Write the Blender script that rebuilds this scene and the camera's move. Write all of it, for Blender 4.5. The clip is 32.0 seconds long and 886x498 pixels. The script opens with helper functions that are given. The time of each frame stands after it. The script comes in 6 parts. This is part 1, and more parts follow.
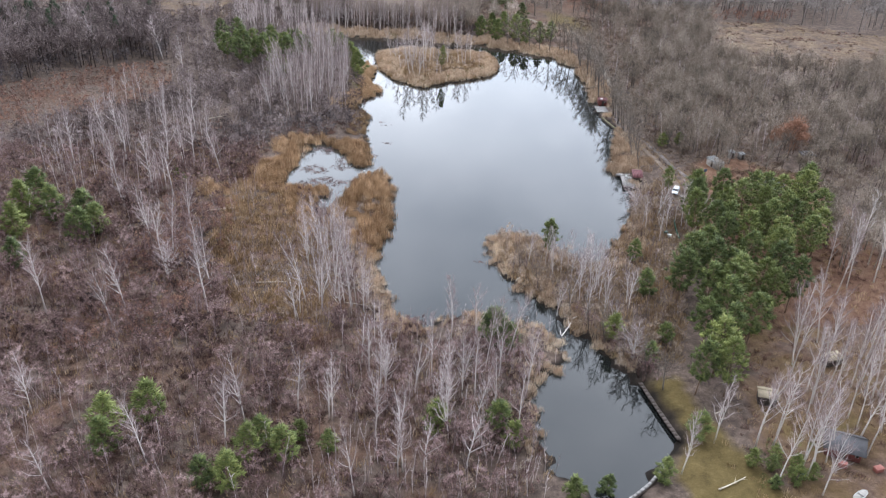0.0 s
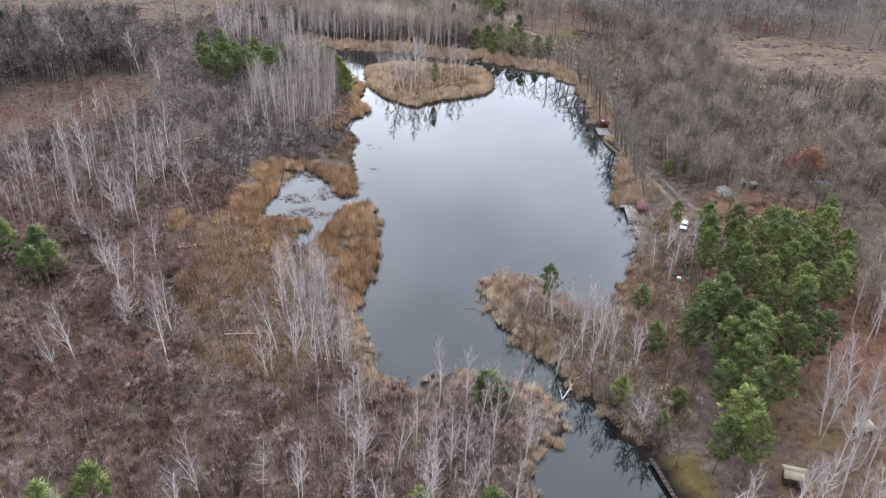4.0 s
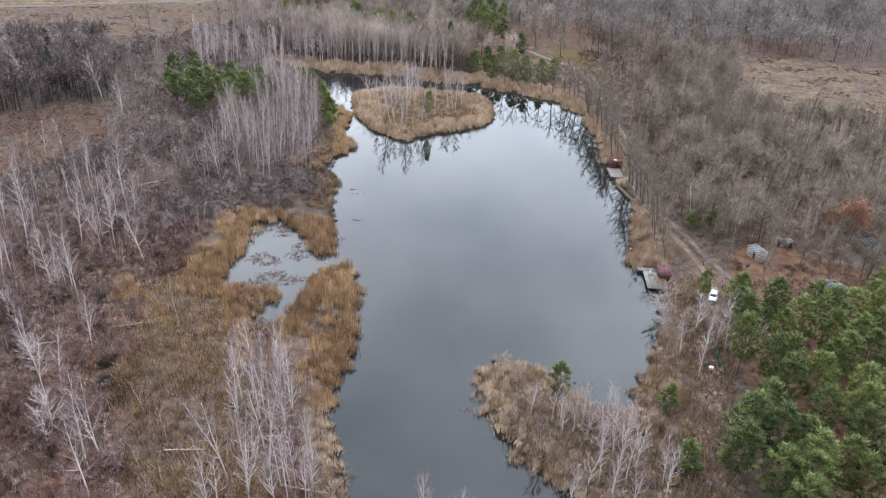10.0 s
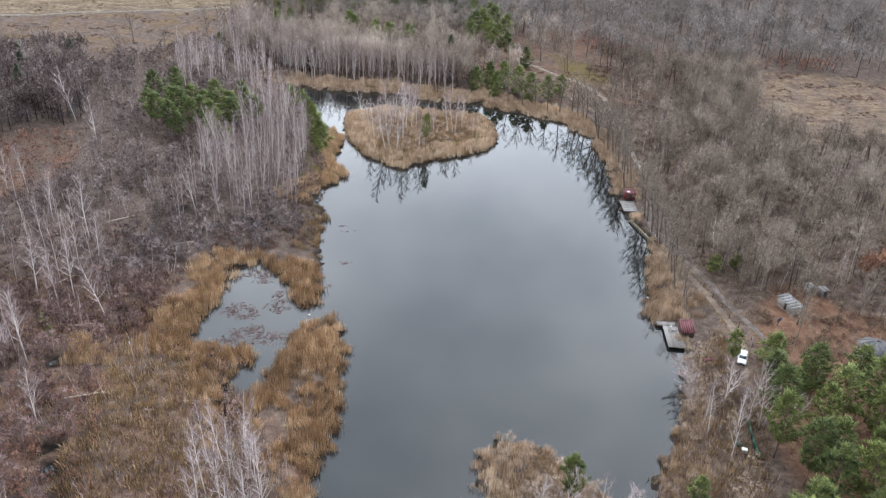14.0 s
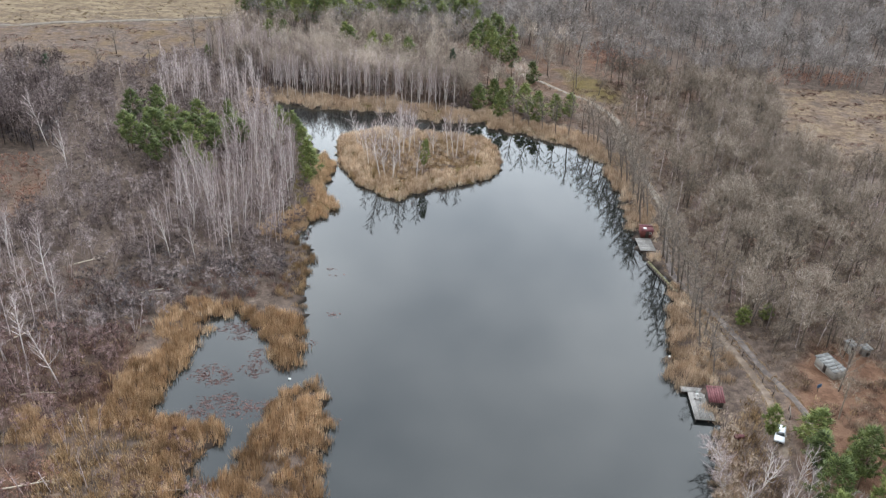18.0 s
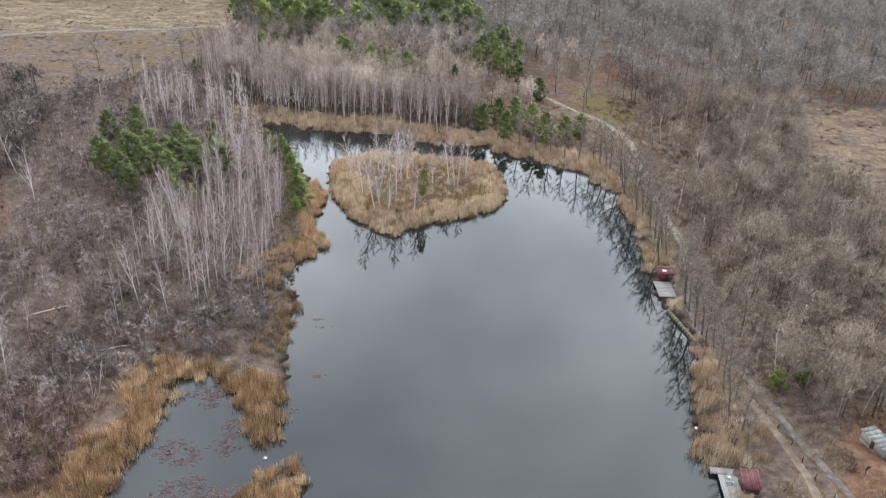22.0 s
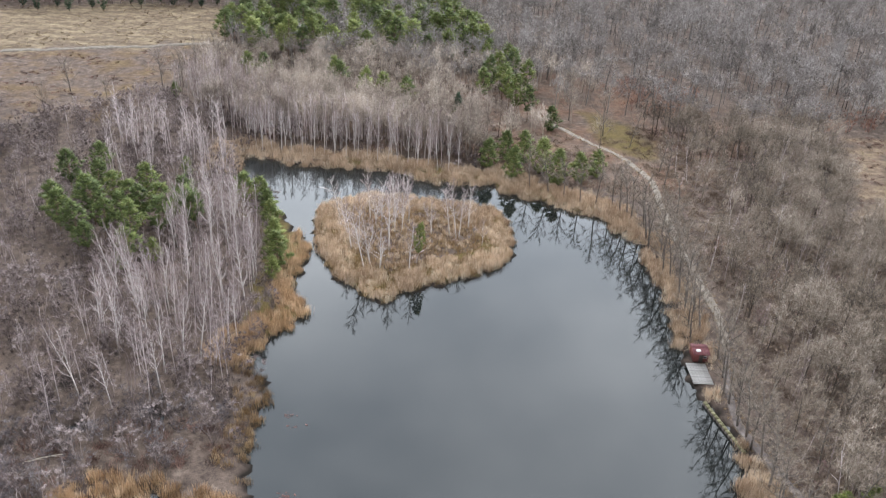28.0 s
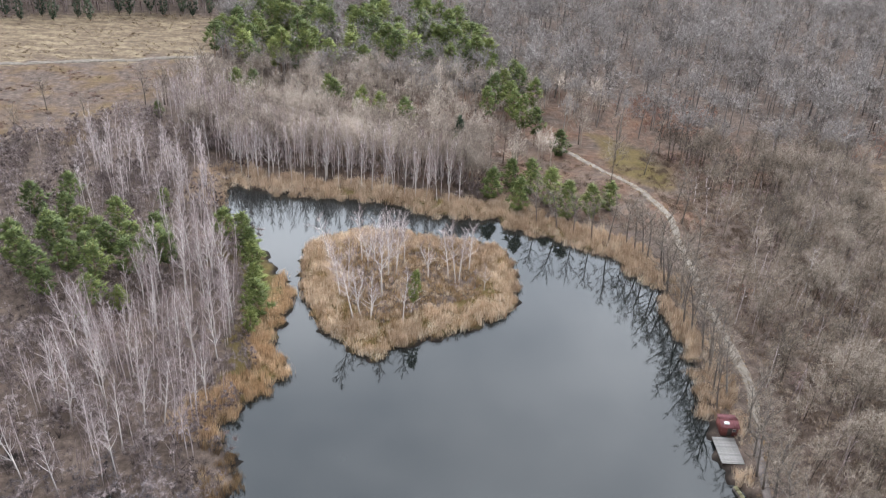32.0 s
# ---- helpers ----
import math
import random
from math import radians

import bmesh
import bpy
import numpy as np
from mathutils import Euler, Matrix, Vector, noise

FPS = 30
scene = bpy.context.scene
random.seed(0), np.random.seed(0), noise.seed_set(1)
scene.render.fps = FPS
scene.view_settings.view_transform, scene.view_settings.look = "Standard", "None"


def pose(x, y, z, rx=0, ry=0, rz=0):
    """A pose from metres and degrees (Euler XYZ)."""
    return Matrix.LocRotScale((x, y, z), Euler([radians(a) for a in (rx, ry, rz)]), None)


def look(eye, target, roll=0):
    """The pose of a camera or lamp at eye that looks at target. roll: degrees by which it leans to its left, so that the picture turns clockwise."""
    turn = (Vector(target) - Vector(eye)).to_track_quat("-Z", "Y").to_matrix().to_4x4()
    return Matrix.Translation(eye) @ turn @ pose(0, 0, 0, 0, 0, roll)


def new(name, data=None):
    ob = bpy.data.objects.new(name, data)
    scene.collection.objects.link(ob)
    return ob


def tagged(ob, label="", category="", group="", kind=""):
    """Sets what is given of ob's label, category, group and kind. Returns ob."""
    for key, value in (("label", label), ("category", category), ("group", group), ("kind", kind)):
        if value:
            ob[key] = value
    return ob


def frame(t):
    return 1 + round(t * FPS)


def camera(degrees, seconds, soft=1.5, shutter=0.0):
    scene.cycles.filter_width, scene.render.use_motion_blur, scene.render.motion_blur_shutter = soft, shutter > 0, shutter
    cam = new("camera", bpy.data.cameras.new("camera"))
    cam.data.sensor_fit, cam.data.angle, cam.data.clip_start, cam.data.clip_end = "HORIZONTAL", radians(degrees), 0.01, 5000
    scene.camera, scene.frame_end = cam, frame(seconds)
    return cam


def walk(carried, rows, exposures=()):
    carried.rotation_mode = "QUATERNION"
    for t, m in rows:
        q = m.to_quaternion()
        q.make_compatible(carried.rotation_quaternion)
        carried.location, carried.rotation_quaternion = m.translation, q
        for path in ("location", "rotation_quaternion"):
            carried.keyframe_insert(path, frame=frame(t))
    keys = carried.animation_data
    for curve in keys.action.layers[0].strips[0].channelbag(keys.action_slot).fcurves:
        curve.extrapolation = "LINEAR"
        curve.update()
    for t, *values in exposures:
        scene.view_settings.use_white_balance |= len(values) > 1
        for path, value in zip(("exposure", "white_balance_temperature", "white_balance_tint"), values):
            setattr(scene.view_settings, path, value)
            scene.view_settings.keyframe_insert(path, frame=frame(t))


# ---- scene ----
cam = camera(57.0, 32.0, soft=1.2)
# seconds, eye x y z, yaw to the left, pitch up, roll
PATH = [
    (0, 0.009, -0.001, 97.192, -4.310, -29.007, 2.054),
    (2, 1.242, 9.334, 97.264, -4.526, -28.937, 2.323),
    (4, 2.460, 19.513, 97.337, -4.681, -28.891, 2.545),
    (6, 3.664, 30.294, 97.409, -4.779, -28.866, 2.726),
    (8, 4.854, 41.465, 97.481, -4.826, -28.860, 2.871),
    (10, 6.029, 52.846, 97.553, -4.827, -28.869, 2.985),
    (12, 7.189, 64.288, 97.625, -4.787, -28.892, 3.072),
    (14, 8.335, 75.672, 97.698, -4.711, -28.925, 3.137),
    (16, 9.467, 86.910, 97.770, -4.605, -28.965, 3.187),
    (18, 10.584, 97.943, 97.842, -4.473, -29.010, 3.225),
    (20, 11.686, 108.746, 97.914, -4.320, -29.056, 3.256),
    (22, 12.774, 119.322, 97.986, -4.152, -29.101, 3.286),
    (24, 13.848, 129.705, 98.058, -3.973, -29.142, 3.320),
    (26, 14.907, 139.960, 98.131, -3.790, -29.177, 3.362),
    (28, 15.951, 150.183, 98.203, -3.606, -29.201, 3.418),
    (30, 16.981, 160.500, 98.275, -3.427, -29.214, 3.492),
    (32, 17.997, 171.069, 98.347, -3.259, -29.210, 3.590),
]


def drone(x, y, z, yaw, pitch, roll):
    return pose(x, y, z, 0, 0, yaw) @ pose(0, 0, 0, 90 + pitch) @ pose(0, 0, 0, 0, 0, roll)


walk(cam, [(t, drone(*p)) for t, *p in PATH], [(0.0, 0.1, 6150, 11), (13.0, 0.11, 6250, 10), (19.0, 0.16, 6400, 6), (25.0, 0.23, 6400, 7), (32.0, 0.32, 6350, 9)])

# ---- light: an overcast winter sky, brighter where the sun stands behind the cloud ----
world = bpy.data.worlds.new("overcast_sky")
scene.world = world
world.use_nodes = True
wn, wl = world.node_tree.nodes, world.node_tree.links
wn.clear()
w_out, w_bg = wn.new("ShaderNodeOutputWorld"), wn.new("ShaderNodeBackground")
w_sky = wn.new("ShaderNodeTexSky")
w_sky.sky_type, w_sky.sun_disc = "NISHITA", False
w_sky.sun_elevation, w_sky.sun_rotation = radians(38), radians(8)
w_co, w_noise, w_ramp = wn.new("ShaderNodeTexCoord"), wn.new("ShaderNodeTexNoise"), wn.new("ShaderNodeValToRGB")
w_map = wn.new("ShaderNodeMapping")
w_map.inputs["Scale"].default_value = (1, 1, 1.6)
w_noise.inputs["Scale"].default_value, w_noise.inputs["Detail"].default_value = 3.4, 5.0
w_noise.inputs["Roughness"].default_value = 0.5
w_ramp.color_ramp.elements[0].position, w_ramp.color_ramp.elements[0].color = 0.3, (4.45, 4.9, 5.6, 1)
w_ramp.color_ramp.elements[1].position, w_ramp.color_ramp.elements[1].color = 0.72, (8.5, 8.85, 9.45, 1)
w_dot, w_glow = wn.new("ShaderNodeVectorMath"), wn.new("ShaderNodeMapRange")
w_dot.operation = "DOT_PRODUCT"
w_dot.inputs[1].default_value = Vector((0.1, 0.82, 0.56)).normalized()
w_glow.interpolation_type = "SMOOTHERSTEP"
for key, value in (("From Min", 0.2), ("From Max", 0.98), ("To Min", 1.0), ("To Max", 4.35)):
    w_glow.inputs[key].default_value = value
w_mul, w_mix = wn.new("ShaderNodeVectorMath"), wn.new("ShaderNodeMix")
w_mul.operation, w_mix.data_type = "SCALE", "RGBA"
w_mix.inputs["Factor"].default_value = 0.93
wl.new(w_co.outputs["Generated"], w_map.inputs["Vector"])
wl.new(w_map.outputs["Vector"], w_noise.inputs["Vector"])
wl.new(w_noise.outputs["Fac"], w_ramp.inputs["Fac"])
wl.new(w_co.outputs["Generated"], w_dot.inputs[0])
wl.new(w_dot.outputs["Value"], w_glow.inputs["Value"])
wl.new(w_ramp.outputs["Color"], w_mul.inputs[0])
wl.new(w_glow.outputs["Result"], w_mul.inputs["Scale"])
wl.new(w_sky.outputs["Color"], w_mix.inputs["A"])
wl.new(w_mul.outputs["Vector"], w_mix.inputs["B"])
wl.new(w_mix.outputs["Result"], w_bg.inputs["Color"])
w_bg.inputs["Strength"].default_value = 0.15
wl.new(w_bg.outputs["Background"], w_out.inputs["Surface"])

sun_data = bpy.data.lights.new("veiled_sun", "SUN")
sun_data.energy, sun_data.angle, sun_data.color = 0.8, radians(25), (1.0, 0.96, 0.9)
sun = new("veiled_sun", sun_data)
sun.matrix_world = look((0, 0, 200), (35, -45, 90))


# ---- materials ----
def node_material(name, rough=0.85, spec=0.2):
    mat = bpy.data.materials.new(name)
    mat.use_nodes = True
    bsdf = mat.node_tree.nodes["Principled BSDF"]
    bsdf.inputs["Roughness"].default_value = rough
    bsdf.inputs["Specular IOR Level"].default_value = spec
    return mat, mat.node_tree.nodes, mat.node_tree.links, bsdf


def ramp_node(nodes, stops):
    ramp = nodes.new("ShaderNodeValToRGB")
    els = ramp.color_ramp.elements
    while len(els) < len(stops):
        els.new(0.5)
    for el, (at, col) in zip(els, stops):
        el.position, el.color = at, (*col, 1)
    return ramp


def noise_node(nodes, links, scale, detail=4.0, rough=0.6, space="Object"):
    co, tex = nodes.new("ShaderNodeTexCoord"), nodes.new("ShaderNodeTexNoise")
    tex.inputs["Scale"].default_value, tex.inputs["Detail"].default_value = scale, detail
    tex.inputs["Roughness"].default_value = rough
    if space == "World":
        geo = nodes.new("ShaderNodeNewGeometry")
        links.new(geo.outputs["Position"], tex.inputs["Vector"])
    else:
        links.new(co.outputs[space], tex.inputs["Vector"])
    return tex


def grown(name, stops, rough=0.9, island=0.35, grain=0.2, spec=0.15):
    """Bark, twig, reed and needle: tone from the plant, the piece and a fine grain."""
    mat, nodes, links, bsdf = node_material(name, rough, spec)
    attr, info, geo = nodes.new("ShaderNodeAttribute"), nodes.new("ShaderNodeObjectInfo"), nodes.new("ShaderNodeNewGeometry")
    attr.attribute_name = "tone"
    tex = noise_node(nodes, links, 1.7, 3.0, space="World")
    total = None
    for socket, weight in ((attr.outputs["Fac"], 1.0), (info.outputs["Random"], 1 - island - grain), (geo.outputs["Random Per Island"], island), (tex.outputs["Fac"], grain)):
        mul = nodes.new("ShaderNodeMath")
        mul.operation, mul.inputs[1].default_value = "MULTIPLY", weight
        links.new(socket, mul.inputs[0])
        if total is not None:
            add = nodes.new("ShaderNodeMath")
            links.new(total, add.inputs[0]), links.new(mul.outputs[0], add.inputs[1])
            total = add.outputs[0]
        else:
            total = mul.outputs[0]
    ramp = ramp_node(nodes, stops)
    links.new(total, ramp.inputs["Fac"]), links.new(ramp.outputs["Color"], bsdf.inputs["Base Color"])
    return mat


def surface(name, stops, scale=3.0, rough=0.8, bump=0.3, spec=0.25, metal=0.0, stretch=(1, 1, 1), fine=40.0):
    """A worn surface: large stains and a fine grain over a colour range."""
    mat, nodes, links, bsdf = node_material(name, rough, spec)
    bsdf.inputs["Metallic"].default_value = metal
    co, place = nodes.new("ShaderNodeTexCoord"), nodes.new("ShaderNodeMapping")
    place.inputs["Scale"].default_value = stretch
    links.new(co.outputs["Object"], place.inputs["Vector"])
    big, small = nodes.new("ShaderNodeTexNoise"), nodes.new("ShaderNodeTexNoise")
    big.inputs["Scale"].default_value, small.inputs["Scale"].default_value = scale, fine
    big.inputs["Detail"].default_value = 5
    for tex in (big, small):
        links.new(place.outputs["Vector"], tex.inputs["Vector"])
    info = nodes.new("ShaderNodeObjectInfo")
    mix = nodes.new("ShaderNodeMath")
    mix.operation, mix.inputs[1].default_value = "MULTIPLY_ADD", 0.35
    links.new(small.outputs["Fac"], mix.inputs[0]), links.new(big.outputs["Fac"], mix.inputs[2])
    mix2 = nodes.new("ShaderNodeMath")
    mix2.operation, mix2.inputs[1].default_value = "MULTIPLY_ADD", 0.25
    links.new(info.outputs["Random"], mix2.inputs[0]), links.new(mix.outputs[0], mix2.inputs[2])
    ramp = ramp_node(nodes, stops)
    links.new(mix2.outputs[0], ramp.inputs["Fac"]), links.new(ramp.outputs["Color"], bsdf.inputs["Base Color"])
    bumper = nodes.new("ShaderNodeBump")
    bumper.inputs["Strength"].default_value, bumper.inputs["Distance"].default_value = bump, 0.02
    links.new(mix.outputs[0], bumper.inputs["Height"]), links.new(bumper.outputs["Normal"], bsdf.inputs["Normal"])
    return mat


M_BIRCH = grown("birch_bark", [(0.0, (0.58, 0.53, 0.5)), (1.0, (0.84, 0.78, 0.74))], island=0.1)
M_BIRCH_TWIG = grown("birch_twigs", [(0.0, (0.17, 0.122, 0.115)), (0.5, (0.36, 0.285, 0.275)), (1.0, (0.68, 0.59, 0.57))])
M_BARK = grown("grey_alder_bark", [(0.0, (0.095, 0.08, 0.07)), (1.0, (0.25, 0.215, 0.19))])
M_TWIG = grown("bare_twigs", [(0.0, (0.085, 0.069, 0.056)), (0.5, (0.27, 0.217, 0.172)), (1.0, (0.46, 0.388, 0.322))], island=0.6, grain=0.3)
M_LIGHTTWIG = grown("pale_bare_twigs", [(0.0, (0.13, 0.1, 0.085)), (0.5, (0.4, 0.33, 0.275)), (1.0, (0.66, 0.57, 0.49))], island=0.5, grain=0.3)
M_FARTWIG = grown("grey_forest_twigs", [(0.0, (0.085, 0.073, 0.066)), (0.5, (0.25, 0.22, 0.203)), (1.0, (0.37, 0.335, 0.315))], island=0.4, grain=0.3)
M_PINE_LIGHT = grown("young_pine_needles", [(0.0, (0.05, 0.062, 0.018)), (0.5, (0.14, 0.165, 0.05)), (1.0, (0.29, 0.315, 0.1))], rough=0.6, island=0.4)
M_SPRUCE = grown("dark_spruce_needles", [(0.0, (0.015, 0.025, 0.016)), (0.5, (0.045, 0.065, 0.038)), (1.0, (0.11, 0.14, 0.08))], rough=0.6)
M_RUSTTWIG = grown("reddish_thicket_twigs", [(0.0, (0.12, 0.065, 0.055)), (0.5, (0.28, 0.15, 0.11)), (1.0, (0.44, 0.27, 0.2))])
M_SHRUB = grown("thicket_twigs", [(0.0, (0.037, 0.021, 0.019)), (0.45, (0.178, 0.113, 0.102)), (1.0, (0.47, 0.34, 0.32))], island=0.6, grain=0.3)
M_GREYSHRUB = grown("grey_thicket_twigs", [(0.0, (0.045, 0.033, 0.03)), (0.45, (0.17, 0.13, 0.121)), (1.0, (0.45, 0.375, 0.36))], island=0.6, grain=0.3)
M_DARKTWIG = grown("dark_alder_twigs", [(0.0, (0.035, 0.028, 0.03)), (0.5, (0.12, 0.1, 0.102)), (1.0, (0.3, 0.265, 0.265))], island=0.6, grain=0.3)
# brushwood brown, darkened to carry the shadow between the bushes
M_UNDER = grown("dark_brushwood", [(0.0, (0.032, 0.017, 0.014)), (0.5, (0.13, 0.07, 0.056)), (1.0, (0.32, 0.2, 0.165))], island=0.6, grain=0.3)
M_YOUNG = grown("young_leafy_twigs", [(0.0, (0.11, 0.077, 0.057)), (0.5, (0.27, 0.2, 0.152)), (1.0, (0.48, 0.385, 0.3))])
M_RED = grown("rusty_leaves", [(0.0, (0.2, 0.1, 0.065)), (1.0, (0.44, 0.25, 0.17))])
M_PINE_BARK = grown("pine_bark", [(0.0, (0.12, 0.085, 0.065)), (1.0, (0.32, 0.22, 0.16))])
M_PINE = grown("pine_needles", [(0.0, (0.031, 0.043, 0.016)), (0.5, (0.108, 0.136, 0.045)), (1.0, (0.25, 0.275, 0.088))], rough=0.6, island=0.4)
M_REED = grown("dry_reed", [(0.0, (0.32, 0.222, 0.145)), (0.5, (0.69, 0.535, 0.395)), (1.0, (0.9, 0.79, 0.64))], island=0.5)
M_GOLDREED = grown("golden_marsh_reed", [(0.0, (0.22, 0.138, 0.075)), (0.5, (0.58, 0.405, 0.25)), (1.0, (0.88, 0.7, 0.5))], island=0.5)
M_SEDGE = grown("withered_sedge", [(0.0, (0.15, 0.095, 0.05)), (0.5, (0.41, 0.285, 0.165)), (1.0, (0.64, 0.49, 0.32))], island=0.5)
M_DRYGRASS = grown("pale_field_grass", [(0.0, (0.12, 0.08, 0.055)), (0.5, (0.26, 0.19, 0.125)), (1.0, (0.46, 0.37, 0.25))], island=0.5)
M_WEED = grown("floating_weed", [(0.0, (0.045, 0.03, 0.028)), (1.0, (0.17, 0.1, 0.09))])
M_WOOD = surface("grey_weathered_planks", [(0.25, (0.1, 0.092, 0.085)), (0.75, (0.2, 0.187, 0.175)), (1.0, (0.31, 0.29, 0.275))], 2.0, stretch=(1, 6, 1))
M_DARKWOOD = surface("dark_wet_wood", [(0.2, (0.02, 0.017, 0.015)), (1.0, (0.09, 0.07, 0.06))], 3.0)
M_REDROOF = surface("red_brown_sheet_roof", [(0.2, (0.06, 0.017, 0.02)), (0.7, (0.105, 0.031, 0.035)), (1.0, (0.17, 0.063, 0.066))], 1.5, rough=0.6)
M_REDWALL = surface("red_brown_boards", [(0.2, (0.08, 0.022, 0.02)), (1.0, (0.2, 0.065, 0.055))], 2.0)
M_GREYROOF = surface("grey_felt_roof", [(0.2, (0.045, 0.043, 0.045)), (1.0, (0.12, 0.116, 0.122))], 1.2)
M_PALEROOF = surface("pale_corrugated_roof", [(0.2, (0.095, 0.092, 0.087)), (0.8, (0.18, 0.177, 0.172)), (1.0, (0.28, 0.276, 0.27))], 1.5)
M_BEIGE = surface("beige_sheeting", [(0.2, (0.2, 0.16, 0.11)), (1.0, (0.34, 0.285, 0.2))], 2.0)
M_WHITE = surface("white_painted_board", [(0.2, (0.45, 0.45, 0.43)), (1.0, (0.72, 0.72, 0.7))], 3.0, rough=0.5)
M_GREEN = surface("dark_green_tarpaulin", [(0.2, (0.018, 0.035, 0.024)), (1.0, (0.04, 0.07, 0.05))], 3.0, rough=0.55)
M_NET = surface("green_plastic_mesh", [(0.2, (0.012, 0.06, 0.04)), (1.0, (0.03, 0.12, 0.08))], 3.0, rough=0.6)
M_BLUE = surface("blue_plastic", [(0.2, (0.03, 0.07, 0.14)), (1.0, (0.07, 0.13, 0.23))], 3.0, rough=0.5)
M_ORANGE = surface("faded_red_plastic", [(0.2, (0.22, 0.07, 0.055)), (1.0, (0.32, 0.125, 0.1))], 3.0, rough=0.5)
M_LOG = surface("bleached_log", [(0.2, (0.34, 0.28, 0.21)), (1.0, (0.62, 0.55, 0.45))], 3.0)
M_CARPAINT = surface("silver_car_paint", [(0.2, (0.46, 0.48, 0.5)), (1.0, (0.58, 0.6, 0.62))], 1.0, rough=0.25, bump=0.0, spec=0.5)
M_GLASS = surface("dark_car_glass", [(0.2, (0.015, 0.018, 0.02)), (1.0, (0.03, 0.033, 0.036))], 1.0, rough=0.08, bump=0.0, spec=0.5)
M_RUBBER = surface("black_rubber", [(0.2, (0.012, 0.012, 0.012)), (1.0, (0.03, 0.03, 0.03))], 5.0, rough=0.8)
M_LAMP = surface("clear_lamp_glass", [(0.2, (0.7, 0.7, 0.68)), (1.0, (0.8, 0.8, 0.78))], 5.0, rough=0.1, bump=0.0)
M_MOSS = surface("mossy_boards", [(0.2, (0.045, 0.04, 0.022)), (0.7, (0.1, 0.09, 0.045)), (1.0, (0.16, 0.145, 0.08))], 2.0)
M_STONE = surface("pale_bank_stone", [(0.2, (0.26, 0.24, 0.21)), (1.0, (0.45, 0.42, 0.38))], 2.0)


def ground_material():
    mat, nodes, links, bsdf = node_material("woodland_floor", 0.95, 0.1)
    big = noise_node(nodes, links, 0.09, 6, 0.65, "World")
    mid = noise_node(nodes, links, 0.45, 9, 0.78, "World")
    fine = noise_node(nodes, links, 4.0, 6, 0.85, "World")
    add = nodes.new("ShaderNodeMath")
    add.operation, add.inputs[1].default_value = "MULTIPLY_ADD", 0.5
    links.new(fine.outputs["Fac"], add.inputs[0]), links.new(mid.outputs["Fac"], add.inputs[2])
    litter = ramp_node(nodes, [(0.5, (0.018, 0.013, 0.011)), (0.66, (0.062, 0.045, 0.037)), (0.82, (0.13, 0.096, 0.077)), (1.0, (0.25, 0.195, 0.155))])
    russet = ramp_node(nodes, [(0.48, (0.045, 0.022, 0.014)), (0.72, (0.125, 0.068, 0.044)), (1.0, (0.25, 0.16, 0.108))])
    moss = ramp_node(nodes, [(0.45, (0.045, 0.033, 0.018)), (0.65, (0.085, 0.062, 0.025)), (0.85, (0.132, 0.098, 0.04)), (1.0, (0.195, 0.149, 0.077))])
    field = ramp_node(nodes, [(0.4, (0.055, 0.04, 0.028)), (0.62, (0.13, 0.094, 0.063)), (0.82, (0.25, 0.194, 0.124)), (1.0, (0.43, 0.355, 0.235))])
    for r in (litter, russet, moss):
        links.new(add.outputs[0], r.inputs["Fac"])
    place, furrow, geo = nodes.new("ShaderNodeMapping"), nodes.new("ShaderNodeTexNoise"), nodes.new("ShaderNodeNewGeometry")
    place.inputs["Rotation"].default_value = (0, 0, radians(24))
    place.inputs["Scale"].default_value = (0.07, 0.24, 0.1)
    furrow.inputs["Scale"].default_value, furrow.inputs["Detail"].default_value, furrow.inputs["Roughness"].default_value = 1.0, 5, 0.7
    links.new(geo.outputs["Position"], place.inputs["Vector"]), links.new(place.outputs["Vector"], furrow.inputs["Vector"])
    rows = nodes.new("ShaderNodeMath")
    rows.operation, rows.inputs[1].default_value = "MULTIPLY_ADD", 0.7
    links.new(furrow.outputs["Fac"], rows.inputs[0])
    shift = nodes.new("ShaderNodeMath")
    shift.inputs[1].default_value = -0.45
    links.new(add.outputs[0], shift.inputs[0]), links.new(shift.outputs[0], rows.inputs[2])
    links.new(rows.outputs[0], field.inputs["Fac"])
    cover = nodes.new("ShaderNodeAttribute")
    cover.attribute_name = "cover"
    split = nodes.new("ShaderNodeSeparateColor")
    links.new(cover.outputs["Color"], split.inputs["Color"])
    colour = litter.outputs["Color"]
    for channel, r in (("Red", russet), ("Green", moss), ("Blue", field)):
        edge = nodes.new("ShaderNodeMath")
        edge.operation, edge.inputs[1].default_value = "MULTIPLY_ADD", 0.9
        links.new(big.outputs["Fac"], edge.inputs[0]), links.new(split.outputs[channel], edge.inputs[2])
        hard = nodes.new("ShaderNodeMapRange")
        hard.inputs["From Min"].default_value, hard.inputs["From Max"].default_value = 0.7, 0.98
        links.new(edge.outputs[0], hard.inputs["Value"])
        mix = nodes.new("ShaderNodeMix")
        mix.data_type = "RGBA"
        links.new(hard.outputs["Result"], mix.inputs["Factor"])
        links.new(colour, mix.inputs["A"]), links.new(r.outputs["Color"], mix.inputs["B"])
        colour = mix.outputs["Result"]
    mud = nodes.new("ShaderNodeMix")
    mud.data_type = "RGBA"
    mud.inputs["B"].default_value = (0.014, 0.011, 0.009, 1)
    links.new(cover.outputs["Alpha"], mud.inputs["Factor"]), links.new(colour, mud.inputs["A"])
    links.new(mud.outputs["Result"], bsdf.inputs["Base Color"])
    bump = nodes.new("ShaderNodeBump")
